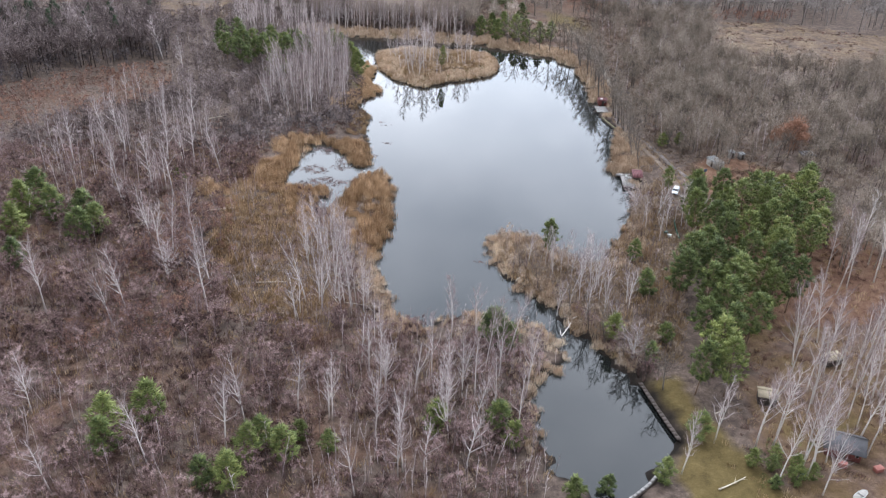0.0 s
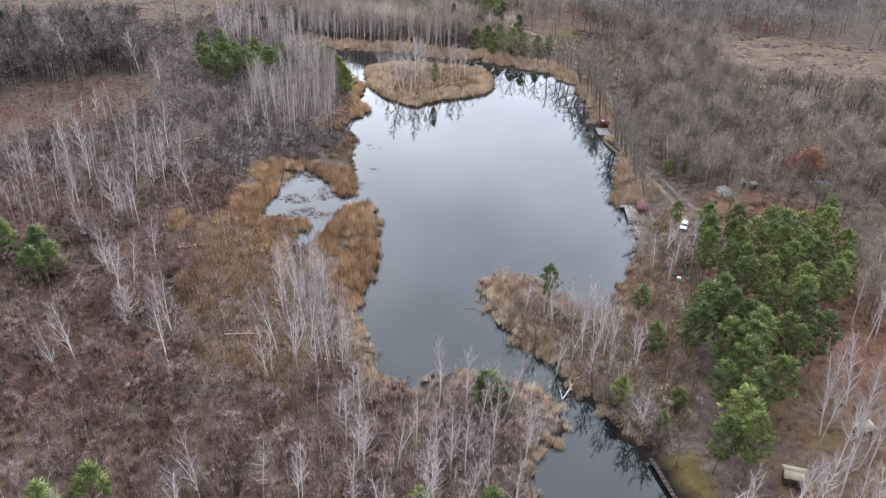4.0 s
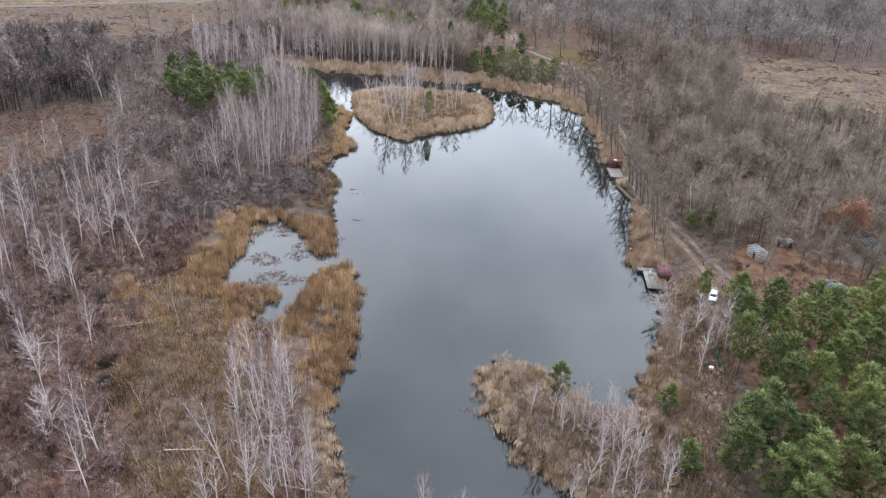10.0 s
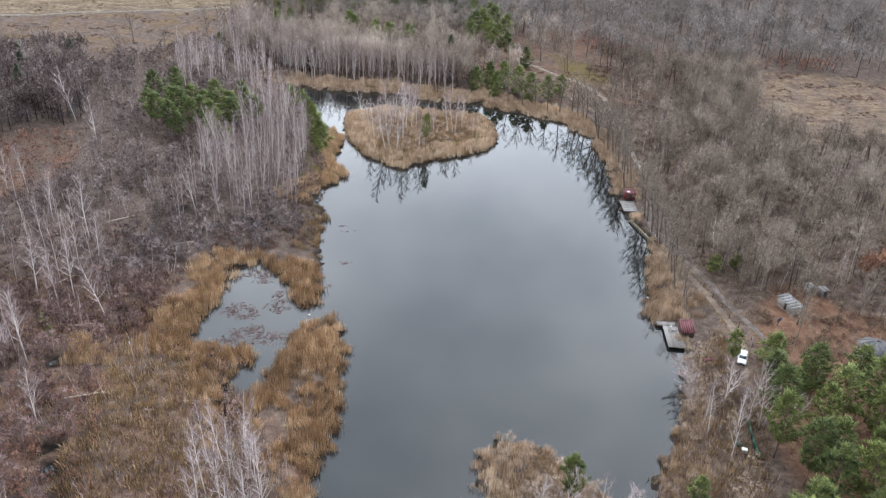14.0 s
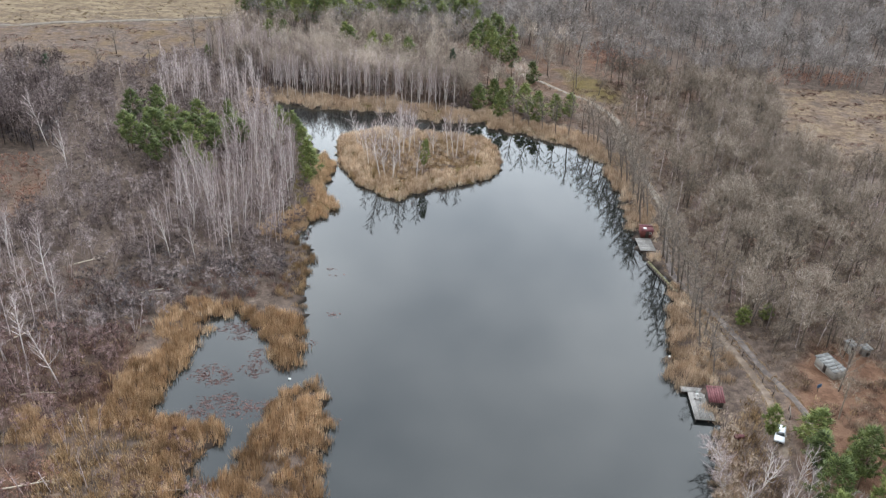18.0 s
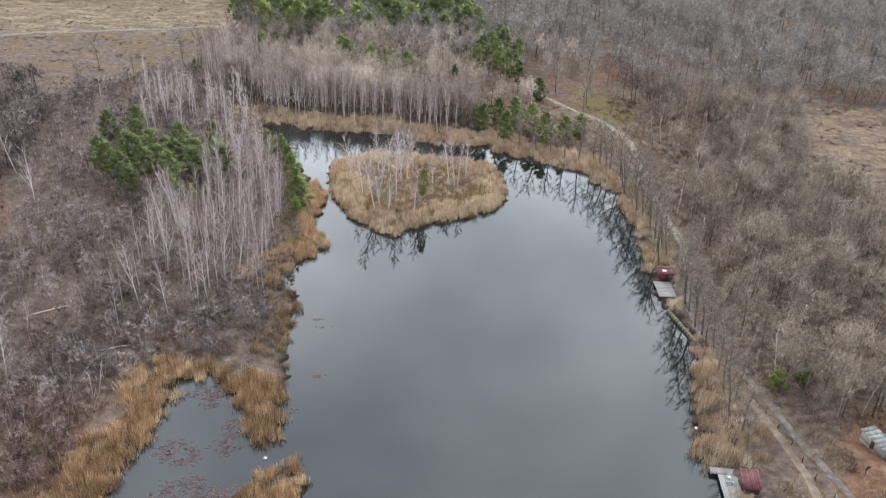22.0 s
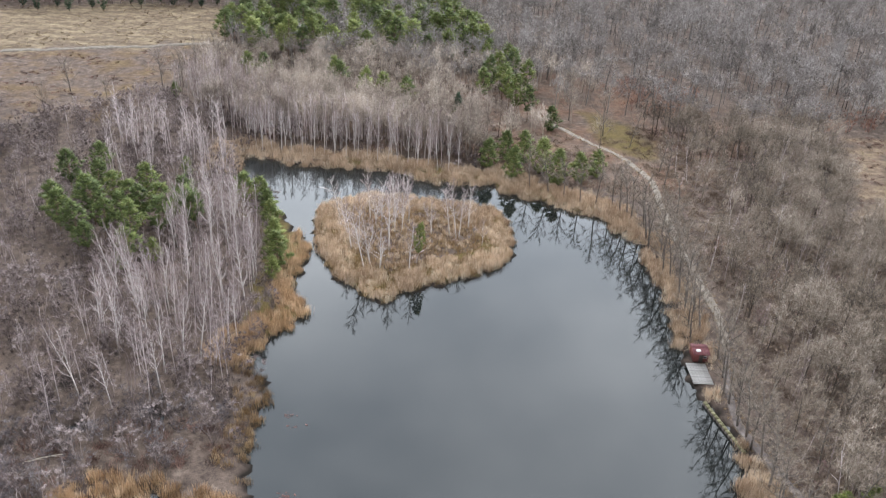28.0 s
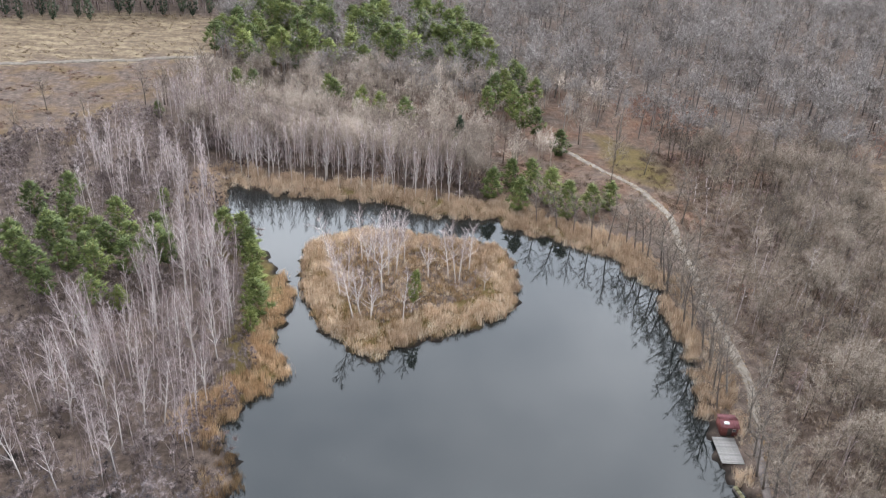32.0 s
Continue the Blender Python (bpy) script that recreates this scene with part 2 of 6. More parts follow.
    bump.inputs["Strength"].default_value, bump.inputs["Distance"].default_value = 0.8, 0.25
    links.new(add.outputs[0], bump.inputs["Height"]), links.new(bump.outputs["Normal"], bsdf.inputs["Normal"])
    return mat


def water_material():
    mat, nodes, links, bsdf = node_material("still_dark_water", 0.015, 0.5)
    bsdf.inputs["IOR"].default_value = 1.375
    tex = noise_node(nodes, links, 0.05, 3, 0.5, "World")
    ramp = ramp_node(nodes, [(0.3, (0.007, 0.0082, 0.0078)), (0.7, (0.0118, 0.0128, 0.0122))])
    links.new(tex.outputs["Fac"], ramp.inputs["Fac"]), links.new(ramp.outputs["Color"], bsdf.inputs["Base Color"])
    small = noise_node(nodes, links, 2.5, 3, 0.5, "World")
    bump = nodes.new("ShaderNodeBump")
    bump.inputs["Strength"].default_value, bump.inputs["Distance"].default_value = 0.05, 0.01
    links.new(small.outputs["Fac"], bump.inputs["Height"]), links.new(bump.outputs["Normal"], bsdf.inputs["Normal"])
    return mat


M_GROUND, M_WATER = ground_material(), water_material()
M_TRACK = surface("sandy_track", [(0.4, (0.105, 0.084, 0.067)), (0.8, (0.24, 0.205, 0.168)), (1.0, (0.4, 0.35, 0.3))], 0.7, rough=0.95, fine=9.0)
M_DARKTRACK = surface("dark_damp_track", [(0.4, (0.045, 0.036, 0.032)), (0.8, (0.098, 0.079, 0.071)), (1.0, (0.18, 0.15, 0.135))], 0.7, rough=0.95, fine=9.0)
M_DIRT = surface("dry_dirt_road", [(0.4, (0.08, 0.065, 0.05)), (0.8, (0.16, 0.135, 0.11)), (1.0, (0.26, 0.225, 0.19))], 0.7, rough=0.95, fine=9.0)
M_BROWNTRACK = surface("brown_leafy_track", [(0.4, (0.065, 0.046, 0.034)), (0.8, (0.135, 0.1, 0.077)), (1.0, (0.23, 0.18, 0.14))], 0.7, rough=0.95, fine=9.0)

# ---- plan ----
EAST = [(50.5, 105), (48, 120), (44.5, 127), (41.8, 134.5), (37, 140.6), (36.6, 148), (31, 154), (28, 159), (26, 165), (24.6, 173), (24.8, 177.6), (29, 182.8),
        (36, 180), (43, 171.6), (49.3, 166.8), (55.4, 175.6), (61.7, 185.3), (66.5, 197.3), (69.6, 205.7), (70.8, 211.2), (67.4, 220.8), (66.4, 225), (69.4, 229.6),
        (70.8, 238), (74.6, 246.2), (76.8, 253.2), (76.3, 265), (74.3, 270.2), (73.8, 274.8), (75, 283.2), (76.2, 294), (78, 306), (76.1, 319.2), (78.1, 330.4)]
NORTH = [(74.2, 335.2), (72.4, 339), (73.2, 345.6), (66.8, 346.3), (57.4, 353.5), (45.5, 358.8), (41.4, 364.2), (30, 363.6), (21.8, 366.6), (14.4, 371.2), (0, 373.2),
         (-15.2, 374), (-23.4, 376.8), (-32.3, 380.8), (-31.2, 370.8), (-26.2, 359.4), (-15.6, 343.2), (-9.4, 331.2)]
WEST = [(-5.6, 322.3), (-6.2, 313.2), (-7, 304.8), (-3.2, 297.6), (-6.7, 289.2), (-13.2, 280.2), (-8.4, 272.4), (-7.6, 265.2), (-8.6, 254.4), (-6.8, 244.4), (-6.8, 232.8), (-8.4, 224.2)]
MARSH = [(-14.6, 237.6), (-21.8, 244.2), (-25.8, 244.1), (-27.6, 229.2), (-31.9, 212.8), (-25.9, 209.2), (-16.8, 208.4), (-20.4, 200.4), (-21.6, 190), (-18, 193.2),
         (-13.6, 198), (-10.9, 208.8), (-7.2, 217.9), (-2.8, 219.5), (0.5, 210.6)]
SOUTH = [(-0.4, 198), (-0.4, 184.8), (-3.6, 174), (-3.1, 164.4), (0.1, 152), (1.9, 144.2), (8.4, 141), (12, 144), (19.2, 146.4), (26.4, 142.8), (31.2, 140.4), (34.4, 135.6),
         (34.8, 128.9), (31.3, 125.3), (26.6, 120), (26.9, 115.2), (25.6, 109.2), (26.8, 104.4), (27.6, 98.4), (31.9, 94.3), (34, 90), (39.6, 92.5), (46.4, 101)]
ISLAND = [(-5.6, 344.5), (-4.7, 331.4), (-1.9, 318.7), (0.4, 314.5), (2.6, 309.5), (7, 305.8), (10.7, 301.3), (13.6, 300.5), (16.2, 304.3), (19.6, 305.4), (23, 307.6), (28.9, 309.8),
          (35, 313.2), (39.6, 317), (43.3, 321.2), (44.9, 332), (44.5, 342.5), (42, 348), (37, 350.5), (24.7, 352.5), (16, 355), (7.2, 354.5), (-0.8, 350)]
PUDDLES = [(-45, 176, 1.6), (-42, 170, 1.2), (-47, 181, 1.0), (-20, 184, 1.4), (-54, 205, 1.5), (-38, 259, 1.5), (-44, 271, 1.5), (-26, 263, 1.4), (-50, 255, 1.2)]
TRACK = [(62.2, 424), (68.8, 411.7), (75.6, 400), (82.2, 390.2), (86.6, 380.3), (89.6, 367), (88.6, 351), (88, 338.6), (86.8, 327.2), (87, 316), (86.6, 303.8), (86, 293),
         (83.5, 283), (80.6, 273), (79, 262), (81.4, 249), (83.8, 241), (84.7, 233.7), (85.9, 226), (87.4, 219.7), (88.3, 213.9), (88, 208), (86, 201), (81, 192)]
SIDE_TRACK = [(80, 252), (80.1, 247), (80.4, 242), (80.9, 238.8), (82.4, 227.8), (83.3, 219.7), (83.2, 213.8), (82.6, 209), (80.6, 203), (78.5, 197)]
FIELD_ROAD = [(-320, 408), (-230, 445), (-134, 473), (-96, 485), (-58, 495)]
FIELD_NW = [(-420, 330), (-200, 385), (-103, 398), (-77, 398), (-66, 432), (-64, 458), (-54, 470), (-60, 496), (-65, 532), (-74, 562), (-170, 545), (-420, 480)]
FIELD_E = [(164, 414), (140, 345), (150, 322), (207, 324), (330, 300), (420, 380), (243, 386), (206, 411)]
CLEARING = [(76, 432), (96, 416), (101, 398), (97, 378), (88, 384), (80, 398)]
PLANTATION = [(-170, 262), (-116, 312), (-97, 322), (-84, 318), (-78, 288), (-92, 268), (-113, 252), (-150, 228)]
SEDGE = [(-43, 213), (-44, 178), (-37, 157), (-29, 141), (-12, 138), (-12, 158), (-15, 178), (-20, 189), (-25, 206)]
LAWN = [(49, 122), (52, 106), (46, 96), (50, 84), (66, 84), (62, 98), (57, 110), (55, 122)]
YARD = [(60, 84), (96, 84), (120, 130), (126, 215), (100, 236), (86, 214), (72, 150), (62, 112)]


def smooth(points, closed=True, steps=4):
    """A Catmull-Rom curve through plan points."""
    p = np.array(points, float)
    n, out = len(p), []
    for i in range(n if closed else n - 1):
        a, b, c, d = (p[(i + k) % n] if closed else p[min(max(i + k, 0), n - 1)] for k in (-1, 0, 1, 2))
        for s in range(steps):
            u = s / steps
            out.append(0.5 * (2 * b + (c - a) * u + (2 * a - 5 * b + 4 * c - d) * u * u + (3 * b - a - 3 * c + d) * u ** 3))
    if not closed:
        out.append(p[-1])
    return np.array(out)


def inside(poly, x, y):
    poly, hit = np.array(poly, float), np.zeros(np.shape(x), bool)
    for (x0, y0), (x1, y1) in zip(poly, np.roll(poly, -1, 0)):
        if y0 != y1:
            hit ^= ((y0 > y) != (y1 > y)) & (x < (x1 - x0) * (y - y0) / (y1 - y0) + x0)
    return hit


def edge_distance(line, x, y, closed=True):
    line, best = np.array(line, float), np.full(np.shape(x), 1e9)
    ends = np.roll(line, -1, 0) if closed else line[1:]
    for (x0, y0), (x1, y1) in zip(line, ends):
        dx, dy = x1 - x0, y1 - y0
        u = np.clip(((x - x0) * dx + (y - y0) * dy) / (dx * dx + dy * dy + 1e-9), 0, 1)
        best = np.minimum(best, (x - x0 - u * dx) ** 2 + (y - y0 - u * dy) ** 2)
    return np.sqrt(best)


SHORE, ISLE = smooth(EAST + NORTH + WEST + MARSH + SOUTH, True, 3), smooth(ISLAND, True, 3)
TRACK_LINE, SIDE_LINE = smooth(TRACK, False, 5), smooth(SIDE_TRACK, False, 4)
_rng = np.random.default_rng(7)
_waves = [(_rng.uniform(0, 6.28), 2 * math.pi / w, _rng.uniform(0, 6.28), a) for w, a in ((90, 0.35), (47, 0.3), (23, 0.2), (11, 0.14), (5.3, 0.1), (3.1, 0.07))]


def rolling(x, y):
    return sum(a * np.sin(k * (x * math.cos(d) + y * math.sin(d)) + ph) * np.sin(k * 0.7 * (y * math.cos(d) - x * math.sin(d)) + 2 * ph) for d, k, ph, a in _waves)


def shore_distance(x, y):
    """Metres to the water's edge: above 0 on land, below 0 in the lake."""
    x, y = np.asarray(x, float), np.asarray(y, float)
    xw = x + 0.8 * np.sin(y * 1.1 + 0.7 * np.sin(x * 0.9)) + 0.35 * np.sin(y * 2.9 + x)
    yw = y + 0.8 * np.sin(x * 1.0 + 0.9 * np.sin(y * 0.8)) + 0.35 * np.sin(x * 3.1 - y)
    core = (x > -75) & (x < 120) & (y > 60) & (y < 410)
    d = np.full(x.shape, 60.0)
    a, b = xw[core], yw[core]
    lake = np.where(inside(SHORE, a, b), -1, 1) * edge_distance(SHORE, a, b)
    isle = np.where(inside(ISLE, a, b), -1, 1) * edge_distance(ISLE, a, b)
    v = np.maximum(lake, -isle)
    for px, py, pr in PUDDLES:
        v = np.minimum(v, np.hypot(a - px, (b - py) * 1.3) - pr)
    d[core] = v
    return d


def height_from(d, x, y):
    land = 0.16 + 0.55 * np.clip(d / 5, 0, 1) ** 0.7 + np.clip(d / 12, 0, 1) * (0.35 + rolling(x, y))
    return np.where(d > 0, land, np.maximum(-2.2, 0.16 + 0.5 * d))


def height(x, y):
    x, y = np.asarray(x, float), np.asarray(y, float)
    return height_from(shore_distance(x, y), x, y)


def level(x, y):
    return float(height(np.array([x]), np.array([y]))[0])


# ---- mesh helpers ----
def raw_mesh(name, V, F, mats, tone=None, slots=None):
    """A mesh of triangles from arrays."""
    me = bpy.data.meshes.new(name)
    V, F = np.ascontiguousarray(V, np.float32), np.ascontiguousarray(F, np.int32)
    me.vertices.add(len(V)), me.loops.add(F.size), me.polygons.add(len(F))
    me.vertices.foreach_set("co", V.ravel())
    me.loops.foreach_set("vertex_index", F.ravel())
    me.polygons.foreach_set("loop_start", np.arange(0, F.size, F.shape[1], dtype=np.int32))
    for mat in mats if isinstance(mats, (list, tuple)) else [mats]:
        me.materials.append(mat)
    if slots is not None:
        me.polygons.foreach_set("material_index", np.ascontiguousarray(slots, np.int32))
    if tone is not None:
        me.attributes.new("tone", "FLOAT", "POINT").data.foreach_set("value", np.ascontiguousarray(tone, np.float32))
    me.update(calc_edges=True)
    return me


class Shape:
    """Collects vertices and triangles."""

    def __init__(self):
        self.V, self.F, self.n = [], [], 0

    def add(self, V, F):
        self.V.append(np.asarray(V, float)), self.F.append(np.asarray(F, int) + self.n)
        self.n += len(V)
        return self

    def arrays(self):
        return np.concatenate(self.V), np.concatenate(self.F)

    def spikes(self, A, B, r, sides=3):
        """Tapered twigs from A to B, pointed at B."""
        A, B = np.atleast_2d(A).astype(float), np.atleast_2d(B).astype(float)
        d = B - A
        d /= np.linalg.norm(d, axis=1)[:, None] + 1e-9
        ref = np.where(np.abs(d[:, 2:3]) > 0.9, [[1.0, 0, 0]], [[0, 0, 1.0]])
        u = np.cross(d, ref)
        u /= np.linalg.norm(u, axis=1)[:, None] + 1e-9
        w, r = np.cross(d, u), np.broadcast_to(np.asarray(r, float), len(A))[:, None]
        rings = [A + r * (math.cos(k * 2 * math.pi / sides) * u + math.sin(k * 2 * math.pi / sides) * w) for k in range(sides)]
        V = np.stack(rings + [B], 1).reshape(-1, 3)
        base = np.arange(len(A))[:, None] * (sides + 1)
        F = np.concatenate([np.stack([base[:, 0] + k, base[:, 0] + (k + 1) % sides, base[:, 0] + sides], 1) for k in range(sides)])
        return self.add(V, F)

    def blades(self, A, B, w, rng):
        """Slim twigs and stalks seen from far off, one triangle each."""
        A, B = np.atleast_2d(A).astype(float), np.atleast_2d(B).astype(float)
        u = np.cross(B - A, rng.normal(0, 1, A.shape))
        u *= np.broadcast_to(np.asarray(w, float), len(A))[:, None] / (2 * np.linalg.norm(u, axis=1)[:, None] + 1e-9)
        return self.add(np.stack([A - u, A + u, B], 1).reshape(-1, 3), np.arange(3 * len(A)).reshape(-1, 3))

    def tube(self, P, R, sides=5, cap=True):
        """A limb along the points P with the radii R."""
        P = np.asarray(P, float)
        V, F, m = [], [], len(P)
        for i in range(m):
            d = P[min(i + 1, m - 1)] - P[max(i - 1, 0)]
            d = d / (np.linalg.norm(d) + 1e-9)
            u = np.cross(d, (1.0, 0, 0) if abs(d[0]) < 0.8 else (0, 1.0, 0))
            u /= np.linalg.norm(u)
            w = np.cross(d, u)
            V += [P[i] + R[i] * (math.cos(a) * u + math.sin(a) * w) for a in np.arange(sides) * 2 * math.pi / sides]
        for i in range(m - 1):
            for k in range(sides):
                a, b = i * sides + k, i * sides + (k + 1) % sides
                F += [(a, b, b + sides), (a, b + sides, a + sides)]
        if cap:
            for ring, flip in ((0, True), (m - 1, False)):
                V.append(P[ring])
                for k in range(sides):
                    a, b = ring * sides + k, ring * sides + (k + 1) % sides
                    F.append((b, a, len(V) - 1) if flip else (a, b, len(V) - 1))
        return self.add(V, F)

    def box(self, x0, x1, y0, y1, z0, z1):
        V = [(x, y, z) for z in (z0, z1) for x, y in ((x0, y0), (x1, y0), (x1, y1), (x0, y1))]
        Q = [(0, 3, 2, 1), (4, 5, 6, 7), (0, 1, 5, 4), (1, 2, 6, 5), (2, 3, 7, 6), (3, 0, 4, 7)]
        return self.add(V, [t for q in Q for t in ((q[0], q[1], q[2]), (q[0], q[2], q[3]))])

    def hull(self, low, high):
        """A solid between two rings of points."""
        n = len(low)
        F = [t for k in range(n) for t in ((k, (k + 1) % n, n + (k + 1) % n), (k, n + (k + 1) % n, n + k))]
        F += [(0, k + 1, k) for k in range(1, n - 1)] + [(n, n + k, n + k + 1) for k in range(1, n - 1)]
        return self.add(list(low) + list(high), F)

    def turned(self, m):
        V, F = self.arrays()
        M = np.array(m)
        return Shape().add(V @ M[:3, :3].T + M[:3, 3], F)


def bevelled(me, width=0.03):
    bm = bmesh.new()
    bm.from_mesh(me)
    edges = [e for e in bm.edges if len(e.link_faces) == 2 and e.calc_face_angle(0) > 0.6]
    bmesh.ops.bevel(bm, geom=edges, offset=width, segments=1, affect="EDGES", clamp_overlap=True)
    bm.to_mesh(me)
    bm.free()


def part(name, shape, material, parent, label="", bevel=0.0):
    me = raw_mesh(name, *shape.arrays(), material)
    if bevel:
        bevelled(me, bevel)
    ob = new(name, me)
    ob.parent = parent
    return tagged(ob, label) if label else ob


def thing(name, label, category, group="", at=None):
    ob = new(name)
    ob.empty_display_size = 0.3
    if at is not None:
        ob.matrix_basis = at
    return tagged(ob, label, category, group)


def stuff(name, V, F, mats, label, category, tone=None, slots=None, kind="stuff"):
    return tagged(new(name, raw_mesh(name, V, F, mats, tone, slots)), label, category, kind=kind)


def drift(x, y):
    """A slow change of tone over the land."""
    return 0.13 * np.sin(x * 0.09 + 1.7 * np.sin(y * 0.06)) * np.sin(y * 0.075 + 1.3 * np.sin(x * 0.05)) + 0.08 * np.sin(x * 0.33 + y * 0.21) * np.sin(y * 0.29 - x * 0.17)


def scatter(templates, x, y, z, size, rng, tone=0.25, lean=0.08):
    """Joins turned and scaled copies of the templates at many places into arrays of vertices, triangles and tones."""
    Vs, Fs, Ts, n = [], [], [], 0
    pick = rng.integers(0, len(templates), len(x))
    for k, (V, F, *own) in enumerate(templates):
        at = np.nonzero(pick == k)[0]
        if not len(at):
            continue
        a, s = rng.uniform(0, 6.283, len(at)), size[at]
        c, si = np.cos(a), np.sin(a)
        lx, ly = rng.normal(0, lean, len(at)), rng.normal(0, lean, len(at))
        X = (V[None, :, 0] * c[:, None] - V[None, :, 1] * si[:, None] + V[None, :, 2] * lx[:, None]) * s[:, None] + x[at][:, None]
        Y = (V[None, :, 0] * si[:, None] + V[None, :, 1] * c[:, None] + V[None, :, 2] * ly[:, None]) * s[:, None] + y[at][:, None]
        Z = V[None, :, 2] * s[:, None] + z[at][:, None]
        Vs.append(np.stack([X, Y, Z], -1).reshape(-1, 3))
        Fs.append((F[None] + (np.arange(len(at)) * len(V))[:, None, None] + n).reshape(-1, 3))
        T = np.repeat(rng.normal(0, tone, len(at)) + drift(x[at], y[at]), len(V))
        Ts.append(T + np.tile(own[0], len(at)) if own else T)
        n += len(at) * len(V)
    return np.concatenate(Vs), np.concatenate(Fs), np.concatenate(Ts)


def spots(poly, per_m2, rng):
    """Random plan places inside a polygon."""
    p = np.array(poly, float)
    (x0, y0), (x1, y1) = p.min(0), p.max(0)
    n = int((x1 - x0) * (y1 - y0) * per_m2)
    x, y = rng.uniform(x0, x1, n), rng.uniform(y0, y1, n)
    ok = inside(p, x, y)
    return x[ok], y[ok]


# ---- ground and water ----
def ground():
    fine_x, fine_y = np.arange(-80, 125.1, 1.35), np.arange(78, 405.1, 1.35)
    out = np.cumsum(np.geomspace(1.6, 260, 40))
    xs, ys = np.concatenate([-80 - out[::-1], fine_x, 125 + out]), np.concatenate([78 - out[::-1], fine_y, 405 + out])
    X, Y = np.meshgrid(xs, ys)
    d = shore_distance(X, Y)
    Z = height_from(d, X, Y)
    far = np.clip((np.hypot(X, Y - 240) - 420) / 1500, 0, 1)
    Z = Z + 6 * far
    nx, ny = len(xs), len(ys)
    i = (np.arange(ny - 1)[:, None] * nx + np.arange(nx - 1)[None]).ravel()
    F = np.stack([i, i + 1, i + nx + 1, i + nx], 1)
    me = raw_mesh("ground", np.stack([X, Y, Z], -1).reshape(-1, 3), F, M_GROUND)
    me.polygons.foreach_set("use_smooth", np.ones(len(F), bool))
    x, y, d = X.ravel(), Y.ravel(), d.ravel()
    soft = lambda poly, w: np.clip(0.5 + np.where(inside(poly, x, y), 1, -1) * edge_distance(poly, x, y) / w, 0, 1)
    red = np.maximum(np.where(y > 140, 0.72, 0.42) * soft(YARD, 12), 0.32 * (x < 10) * (y < 235))
    red = np.maximum(red, 0.3 * soft(PLANTATION, 6))
    red = np.maximum(red, 0.35 * soft([(-40, 390), (30, 378), (90, 350), (160, 420), (80, 480), (-40, 440)], 10))
    green = np.maximum(0.8 * soft(LAWN, 6), 0.5 * soft(CLEARING, 8))
    green = np.maximum(green, 0.33 * soft(YARD, 12) * (y < 140))
    green = np.maximum(green, np.where((d > 0) & (d < 9), 0.75, 0) * (edge_distance(ISLE, x, y) < 25) + 0.1 * soft(SEDGE, 8))
    blue = np.maximum(soft(FIELD_NW, 8) * np.where(edge_distance(FIELD_ROAD, x, y, False) * np.where(y > 473 + 0.28 * (x + 134), 1, -1) > 0, 0.66, 0.1), 0.36 * soft(FIELD_E, 8))
    red = np.maximum(red, 0.34 * soft(FIELD_E, 8))
    red = np.maximum(red, 0.3 * soft(FIELD_NW, 8))
    green = np.maximum(green, 0.27 * soft(FIELD_NW, 8))
    # channel bank where the dark rim is twice as wide
    dark_bank = edge_distance([(50.5, 112), (48, 120), (44.5, 127), (41.8, 134.5), (37, 140.6), (36.6, 148), (31, 154), (27, 163)], x, y, False) < 5
    col = np.stack([red, green, blue, np.clip(1.3 - d / np.where(dark_bank, 2.6, 1.3), 0, 1)], 1).astype(np.float32)
    me.attributes.new("cover", "FLOAT_COLOR", "POINT").data.foreach_set("color", col.ravel())
    tagged(new("ground", me), "leaf-littered woodland floor with moss and dry grass", "ground", kind="structure")


ground()
stuff("water", [(-64, 82, 0), (100, 82, 0), (100, 398, 0), (-64, 398, 0)], [(0, 1, 2), (0, 2, 3)], M_WATER, "still grey lake water mirroring the cloudy sky", "water", kind="structure")


def strip(name, line, width, label, lift=0.05, mat=None):
    """A track with two hollow ruts, a raised middle and ragged edges."""
    p = np.array(line)
    t = np.gradient(p, axis=0)
    t /= np.linalg.norm(t, axis=1)[:, None]
    nrm = np.stack([t[:, 1], -t[:, 0]], 1)
    off = np.array([-0.58, -0.46, -0.3, -0.12, 0.12, 0.3, 0.46, 0.58]) * width
    rise = np.array([-0.3, 0.03, 0.0, 0.05, 0.05, 0.0, 0.03, -0.3]) + lift
    far = np.concatenate([[0], np.cumsum(np.linalg.norm(np.diff(p, axis=0), axis=1))])[:, None]
    side = np.sign(off)[None]
    rag = 1 + 0.1 * np.sin(far * 0.83 + 2.1 * side) + 0.1 * np.sin(far * 0.31 + side) + 0.07 * np.sin(far * 1.93 + 3 * side)
    fade = np.clip(np.minimum(far, far[-1] - far) / 5, 0.15, 1)
    P = p[:, None] + nrm[:, None] * (off[None] * rag * fade)[..., None]
    base = height(P[..., 0], P[..., 1])
    base = np.maximum(base, base.mean(1)[:, None])
    V = np.concatenate([P, (base + rise)[..., None]], -1).reshape(-1, 3)
    m = len(off)
    i = (np.arange(len(p) - 1)[:, None] * m + np.arange(m - 1)[None]).ravel()
    F = np.concatenate([np.stack([i, i + 1, i + m + 1], 1), np.stack([i, i + m + 1, i + m], 1)])
    stuff(name, V, F, mat or M_TRACK, label, "track", kind="structure")


